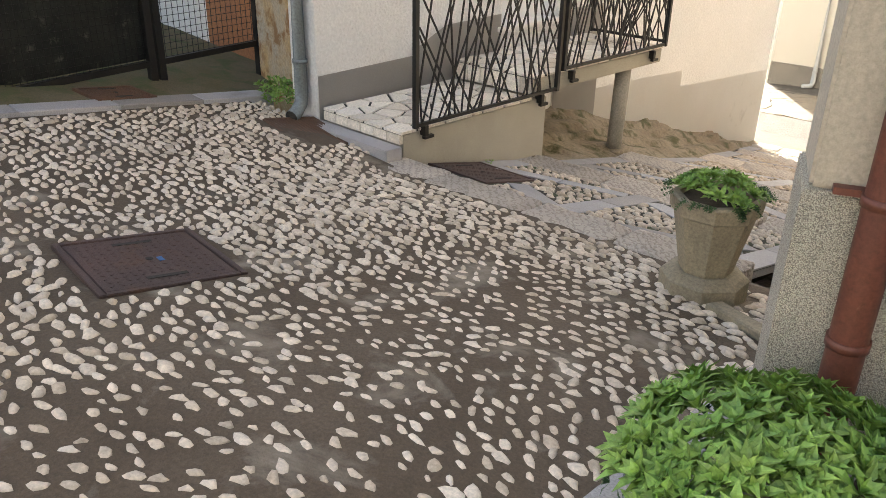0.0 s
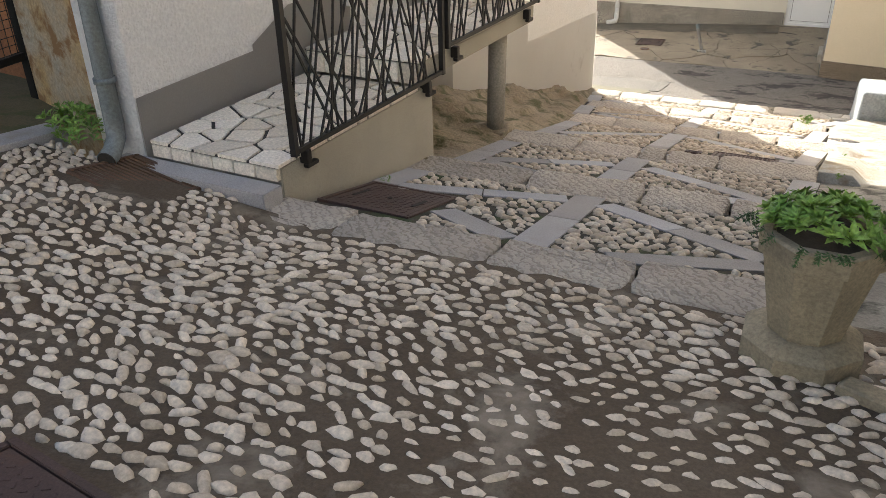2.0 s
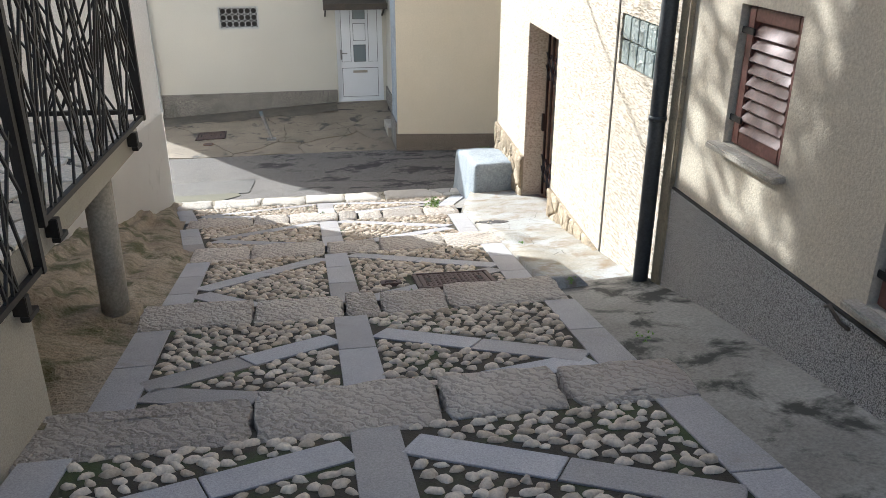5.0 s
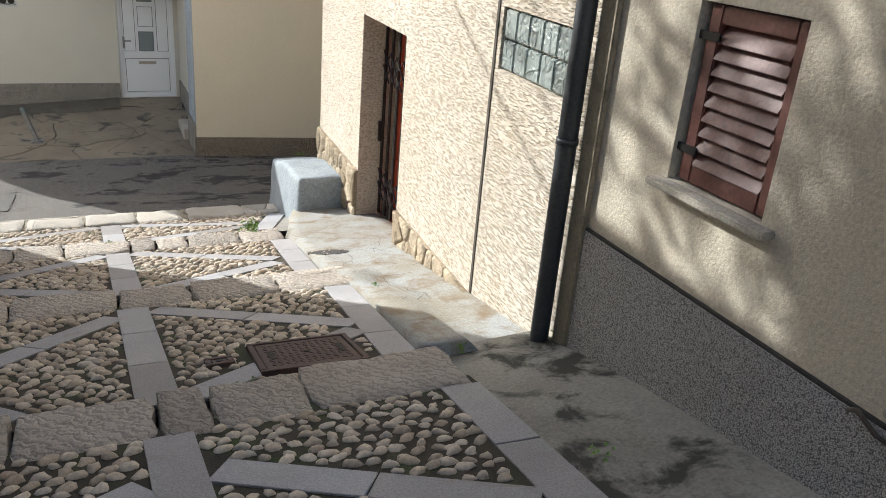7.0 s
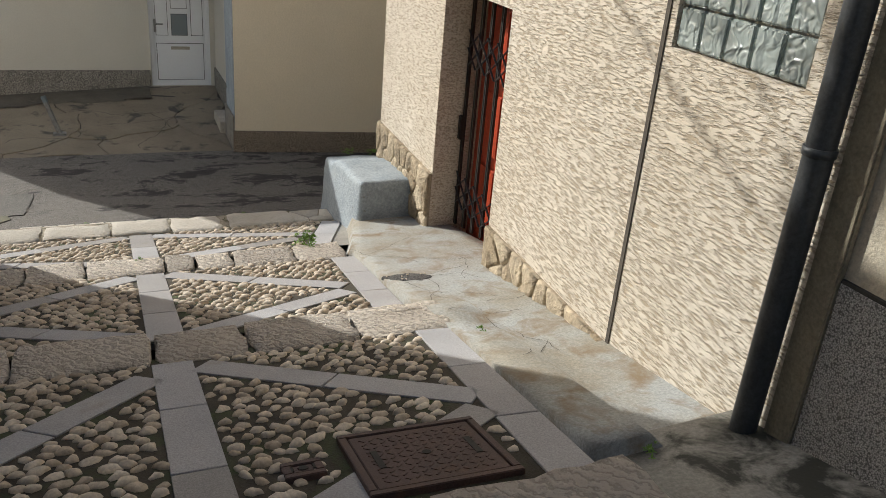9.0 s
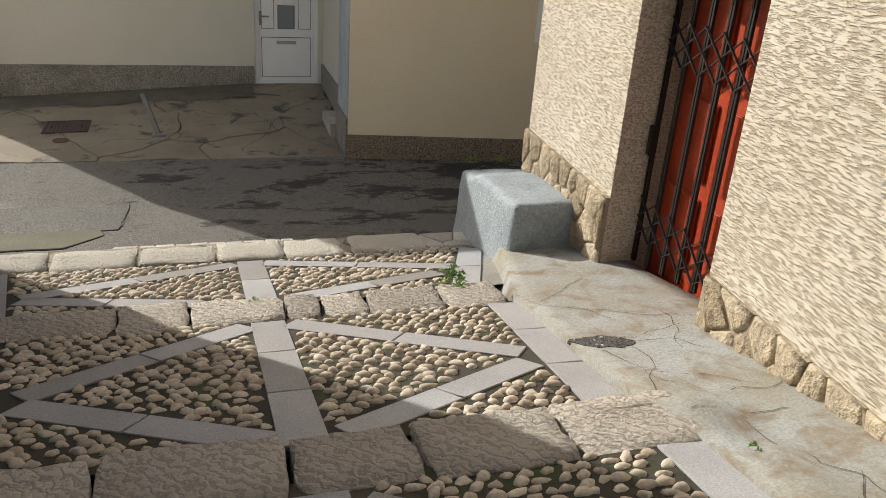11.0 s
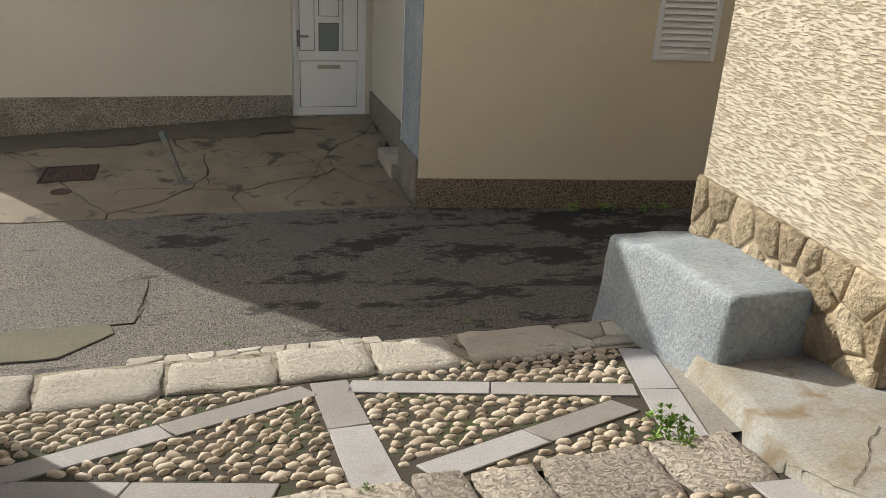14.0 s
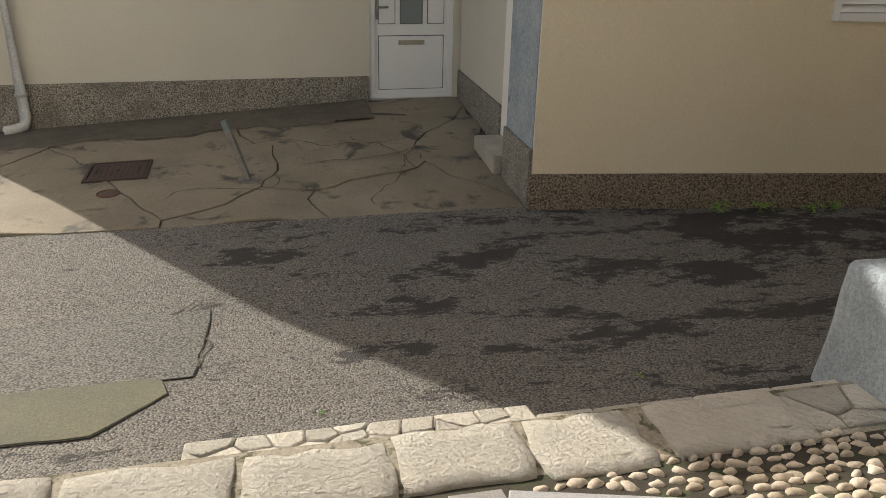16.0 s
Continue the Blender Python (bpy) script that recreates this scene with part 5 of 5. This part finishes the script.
ygate = thing("yard_gate", "dark steel garden gate with wire mesh panels", "gate")
at = lambda k, z: (GP.x + (GQ.x - GP.x) * k, GP.y + (GQ.y - GP.y) * k, z)
for k in (0.0, 0.325, 0.352, 1.0):
    part("post", bar(bmesh.new(), at(k, -0.3), at(k, 1.9), 0.06), "black_steel", ygate)
for k0, k1 in ((0.012, 0.315), (0.362, 0.99)):
    for z in (0.02, 1.85):
        part("rail", bar(bmesh.new(), at(k0, z), at(k1, z), 0.05), "black_steel", ygate)
    bm = bmesh.new()
    n = round((k1 - k0) * 3.33 / 0.055)
    for i in range(n):
        bar(bm, at(k0 + (k1 - k0) * (i + 0.5) / n, 0.03), at(k0 + (k1 - k0) * (i + 0.5) / n, 1.85), 0.004)
    for j in range(33):
        bar(bm, at(k0, 0.05 + j * 0.055), at(k1, 0.05 + j * 0.055), 0.004)
    part("wire_mesh", bm, "black_steel", ygate)
bm = bmesh.new()
inw = Vector((-0.05, 0.0135))
vs = [bm.verts.new((at(k, z)[0] + inw.x, at(k, z)[1] + inw.y, z)) for k, z in ((0.362, 0.05), (0.99, 0.05), (0.99, 1.85), (0.362, 1.85))]
bm.faces.new(vs)
bmesh.ops.solidify(bm, geom=list(bm.faces), thickness=0.006)
part("netting", bm, "gate_dark", ygate, "dark green shade netting")
structure("garden_wall", box(bmesh.new(), -9.5, -6.3, 6.2, 6.45, -0.8, 3.0), "ochre_brick", "orange brick wall in the garden", "wall")

# ---- planters and plants ----
def octagon_tier(bm, cx, cy, levels, turn=0.3927):
    rings = []
    for r, z in levels:
        rings.append([bm.verts.new((cx + r * math.cos(turn + k * math.tau / 8), cy + r * math.sin(turn + k * math.tau / 8), z)) for k in range(8)])
    for r0, r1 in zip(rings, rings[1:]):
        for k in range(8):
            bm.faces.new((r0[k], r0[(k + 1) % 8], r1[(k + 1) % 8], r1[k]))
    bm.faces.new(rings[0][::-1])
    bm.faces.new(rings[-1])
    return bm


PX, PY, PZ = -1.34, 3.56, -0.36
pot = thing("stone_planter", "octagonal cast stone planter on a square-cut foot", "planter")
part("foot", octagon_tier(bmesh.new(), PX, PY, [(0.215, PZ - 0.05), (0.215, PZ + 0.07), (0.19, PZ + 0.09), (0.15, PZ + 0.105)]), "terrazzo", pot)
part("bowl", octagon_tier(bmesh.new(), PX, PY, [(0.128, PZ + 0.10), (0.192, PZ + 0.40), (0.194, PZ + 0.405), (0.212, PZ + 0.415), (0.220, PZ + 0.485), (0.210, PZ + 0.493), (0.175, PZ + 0.493), (0.17, PZ + 0.465)]), "terrazzo", pot)
part("soil", octagon_tier(bmesh.new(), PX, PY, [(0.168, PZ + 0.44), (0.16, PZ + 0.475)]), "soil", pot)


def leaf_blade(bm, base, out, up, length, width):
    """One fleshy leaf: a bent, pointed blade of four faces."""
    side = out.cross(up).normalized() * width / 2
    mid = base + out * length * 0.55 + up * length * 0.12
    tip = base + out * length + up * length * 0.05
    fold = up * width * 0.18
    a, l, r, t, m = (bm.verts.new(p) for p in (base, mid + side + fold, mid - side + fold, tip, mid))
    bm.faces.new((a, m, l)), bm.faces.new((a, r, m)), bm.faces.new((l, m, t)), bm.faces.new((m, r, t))


def rosette(bm, at_point, axis, size, n, r):
    axis = axis.normalized()
    u = axis.orthogonal().normalized()
    v = axis.cross(u)
    for k in range(n):
        lift = k / n
        ang = k * 2.4 + r.uniform(-0.2, 0.2)
        out = (u * math.cos(ang) + v * math.sin(ang)) * (1 - 0.55 * lift) + axis * (0.15 + 0.8 * lift)
        out.normalize()
        up = (axis - out * axis.dot(out)).normalized()
        leaf_blade(bm, at_point, out, up, size * r.uniform(0.85, 1.1) * (1 - 0.45 * lift), size * 0.28)


r = random.Random(11)
plant = thing("succulent_plant", "green spreading succulent filling the planter", "plant")
bm = bmesh.new()
for _ in range(46):
    a, d = r.uniform(0, math.tau), 0.19 * math.sqrt(r.random())
    rosette(bm, Vector((PX + d * math.cos(a), PY + d * math.sin(a), PZ + 0.50 + 0.09 * (1 - (d / 0.2) ** 2) * r.uniform(0.5, 1))), Vector((math.cos(a) * d * 4, math.sin(a) * d * 4, 1)), 0.075, 15, r)
tagged(part("foliage", bm, "leaf", plant), kind="stuff")
bm = bmesh.new()
for _ in range(34):
    a = r.uniform(0, math.tau)
    p = Vector((PX + 0.2 * math.cos(a), PY + 0.2 * math.sin(a), PZ + 0.505))
    o = Vector((math.cos(a), math.sin(a), 0.2))
    for k in range(r.randint(2, 6)):
        p = p + o * 0.014
        o.z -= 0.22
        o.normalize()
        rosette(bm, p, o, 0.026, 6, r)
tagged(part("trailing_foliage", bm, "leaf_dark", plant), kind="stuff")

bush = thing("succulent_bush", "dense bright green succulent bush in a tub", "plant")
tubby = thing("plant_tub", "pale low plant tub under the bush", "planter")
part("bowl", tube(bmesh.new(), [(-0.40, 1.72, -0.16), (-0.40, 1.72, 0.06), (-0.40, 1.72, 0.08)], [0.17, 0.21, 0.215], 24), "grey_pot", tubby)
bm = bmesh.new()
for _ in range(240):
    a, d = r.uniform(0, math.tau), math.sqrt(r.random())
    h = 0.15 * math.sqrt(max(0, 1 - d * d)) + 0.01
    rosette(bm, Vector((-0.38 + 0.40 * d * math.cos(a), 1.77 + 0.38 * d * math.sin(a), 0.10 + h + r.uniform(-0.03, 0.02))), Vector((math.cos(a) * d * 0.9, math.sin(a) * d * 0.9, 1)), 0.098, 12, r)
tagged(part("foliage", bm, "leaf", bush), kind="stuff")
bm = bmesh.new()
for _ in range(60):
    a, d = r.uniform(0, math.tau), r.uniform(0.7, 1.05)
    rosette(bm, Vector((-0.39 + 0.40 * d * math.cos(a), 1.77 + 0.38 * d * math.sin(a), -0.02 + r.uniform(-0.05, 0.1))), Vector((math.cos(a), math.sin(a), 0.3)), 0.05, 9, r)
tagged(part("low_foliage", bm, "leaf_dark", bush), kind="stuff")


def weed(x, y, z, size, n, label="small green weed growing in a joint"):
    ob = thing("weed", label, "weed", "weeds in joints")
    bm = bmesh.new()
    for _ in range(n):
        a, d = r.uniform(0, math.tau), size * r.random()
        rosette(bm, Vector((x + d * math.cos(a), y + d * math.sin(a), z + r.uniform(0, size * 0.7))), Vector((math.cos(a) * 0.6, math.sin(a) * 0.6, 1)), size * 0.45, 6, r)
    tagged(part("foliage", bm, "leaf", ob), kind="stuff")


weed(-5.5, 4.22, -0.25, 0.17, 40, "leafy green weed clump at the foot of the ochre wall")
weed(-5.38, 4.12, -0.28, 0.14, 26, "leafy green weed clump at the foot of the ochre wall")
weed(-1.36, 11.60, -2.15, 0.11, 30, "bright green leafy weed in a broken joint")
for x, y, s in ((-3.6, 13.2, 0.05), (-3.2, 13.22, 0.04), (-2.1, 13.3, 0.03), (-1.55, 13.62, 0.04), (-3.05, 13.6, 0.03), (-2.64, 11.5, 0.035), (-2.9, 11.52, 0.03), (-1.1, 7.5, 0.05), (-1.15, 6.2, 0.05), (-2.2, 7.42, 0.05), (-3.8, 4.98, 0.05), (-0.98, 9.1, 0.04)):
    weed(x, y, (tier_z(y) if y < 13.1 else road_z(x, y)) - 0.005, s, 8)
for x in (0.25, 0.6, 1.0, 1.2):
    weed(x, 16.27 - 0.149 * (x + 1.21) - 0.09, -2.82, 0.09, 18)

# low stone kerb from the planter to the house corner, and the doorstep slab
kerb = structure("low_kerb", bmesh.new(), "terrazzo", "low worn stone kerb between planter and house", "kerb")
kd = Vector((0.72, -0.26)).normalized()
p, q, nn = Vector((-1.22, 3.33)), Vector((-0.62, 3.05)), Vector((0.03, 0.085))
part("stone", prism(bmesh.new(), [tuple(p), tuple(q), tuple(q + nn), tuple(p + nn)], lambda x, y: plaza_z(x, y) + 0.045, 0.2, 0.012), "terrazzo", kerb)
for y0, y1 in ((1.4, 2.28), (2.3, 3.02)):
    part("slab", prism(bmesh.new(), [(-0.83, y0), (-0.3, y0), (-0.3, y1), (-0.83, y1)], lambda x, y: plaza_z(x, y) + 0.02, 0.1, 0.006), "granite", kerb)

# unseen leafy crown over the low roof, added to shade the house wall
tree = thing("shade_tree", "unseen leafy bare-branched tree added to dapple the house wall with shade", "tree")
part("trunk", tube(bmesh.new(), [(-5.6, 12.5, 3.04), (-5.55, 12.4, 3.5), (-5.4, 12.2, 4.1)], [0.09, 0.07, 0.05], 10), "fascia", tree)
bm = bmesh.new()
for _ in range(26):
    a0 = Vector((-5.5 + r.uniform(-0.2, 0.3), 12.5 + r.uniform(-0.5, 0.4), 3.4 + r.uniform(0, 0.5)))
    b0 = a0 + Vector((r.uniform(-0.3, 0.9), r.uniform(-1.3, 0.7), r.uniform(0.2, 1.5)))
    tube(bm, [a0, a0.lerp(b0, 0.5) + Vector((0.05, 0.05, 0.1)), b0], [0.03, 0.02, 0.008], 6)
tagged(part("branches", bm, "fascia", tree), kind="stuff")
bm = bmesh.new()
for _ in range(760):
    c0 = Vector((-5.0 + r.gauss(0, 0.45), 12.65 + r.gauss(0, 0.75), 4.2 + r.gauss(0, 0.5)))
    if c0.x > -4.4 and c0.z < 3.2:
        continue
    rosette(bm, c0, Vector((r.uniform(-1, 1), r.uniform(-1, 1), r.uniform(0, 1))), 0.13, 5, r)
tagged(part("crown", bm, "leaf", tree), kind="stuff")


# ---- cracks and breaks in the concrete ----
def crack(x, y, heading, length, level, parent, width=0.007):
    """A wandering crack drawn as a thin ribbon just above the concrete."""
    bm = bmesh.new()
    prev = None
    p, a = Vector((x, y)), heading
    for i in range(int(length / 0.04)):
        w = width * r.uniform(0.4, 1.3)
        nn = Vector((-math.sin(a), math.cos(a))) * w / 2
        pair = [bm.verts.new((q.x, q.y, level(q.x, q.y) + 0.004)) for q in (p + nn, p - nn)]
        if prev:
            bm.faces.new((prev[0], prev[1], pair[1], pair[0]))
        prev = pair
        a += r.gauss(0, 0.28) + (heading - a) * 0.15
        p = p + Vector((math.cos(a), math.sin(a))) * 0.04
    part("crack", bm, "crack", parent)


for x, y, h, l in ((-1.0, 11.0, 0.4, 0.6), (-0.95, 10.9, -0.9, 0.9), (-0.75, 10.6, 1.9, 0.8), (-1.05, 9.4, 0.2, 0.55), (-0.8, 9.5, -1.4, 0.9), (-1.0, 8.6, 0.5, 0.5), (-0.9, 10.3, 0.1, 0.55)):
    crack(x, y, h, l, apron_top, apron, 0.004)
for x, y, h, l in ((-4.2, 14.95, 0.1, 0.8), (-3.6, 14.2, 1.5, 0.7), (-6.5, 15.3, 0.05, 1.9), (-4.5, 14.4, 0.2, 0.7)):
    crack(x, y, h, l, lambda x, y: road_z(x, y) + 0.009, road, 0.012)
for x, y, h, l in ((-4.0, 16.9, 0.5, 1.3), (-2.4, 16.5, 1.4, 1.5), (-3.3, 18.2, -0.2, 1.6), (-1.9, 17.2, 2.0, 1.2), (-2.9, 17.5, 0.3, 1.4)):
    crack(x, y, h, l, lambda x, y: forecourt_z(x, y) + 0.006, forecourt, 0.011)
# the broken corner of the ramp, with coarse aggregate laid bare
bits = []
for k in range(26):
    ang = k * math.tau / 26
    rad = 1 + 0.35 * noise.noise((2.2 * math.cos(ang), 2.2 * math.sin(ang), 6)) + 0.25 * noise.noise((6 * math.cos(ang), 6 * math.sin(ang), 2))
    bits.append((-0.96 + 0.15 * rad * math.cos(ang) , 10.30 + 0.085 * rad * math.sin(ang) - 0.05 * math.cos(ang)))
part("broken_patch", prism(bmesh.new(), bits, lambda x, y: apron_top(x, y) + 0.004, 0.02, 0.001), "aggregate", apron, "dark bare aggregate in a broken corner")
for k in range(8):
    gx, gy = -0.96 + r.uniform(-0.14, 0.14), 10.30 + r.uniform(-0.07, 0.07)
    me = PEBBLE["pebble_lane"][k % 14]
    ob = new("stone_chip", me)
    ob.matrix_world = pose(gx, gy, apron_top(gx, gy) + 0.003, 0, 0, r.uniform(0, 180)) @ Matrix.Diagonal((r.uniform(0.005, 0.011), r.uniform(0.004, 0.008), 0.006, 1))
    ob.parent = apron
for x, y, h, l in ((-0.8, 10.25, -0.5, 0.5), (-1.02, 10.2, -1.0, 0.7), (-0.85, 10.2, -1.7, 0.7), (-0.62, 10.1, 1.2, 0.6), (-0.9, 9.85, 0.1, 0.5), (-0.7, 9.6, 0.6, 0.4)):
    crack(x, y, h, l, apron_top, apron, 0.004)
# cable slung across the lane between the two houses
line = thing("overhead_cable", "black overhead cable slung between two houses", "cable")
ca, cb = Vector((-4.52, 13.10, 2.86)), Vector((-0.16, 13.26, 3.05))
part("cable", tube(bmesh.new(), [ca.lerp(cb, k / 16) + Vector((0, 0, -1.3 * (k / 16) * (1 - k / 16))) for k in range(17)], 0.013, 8), "fascia", line)
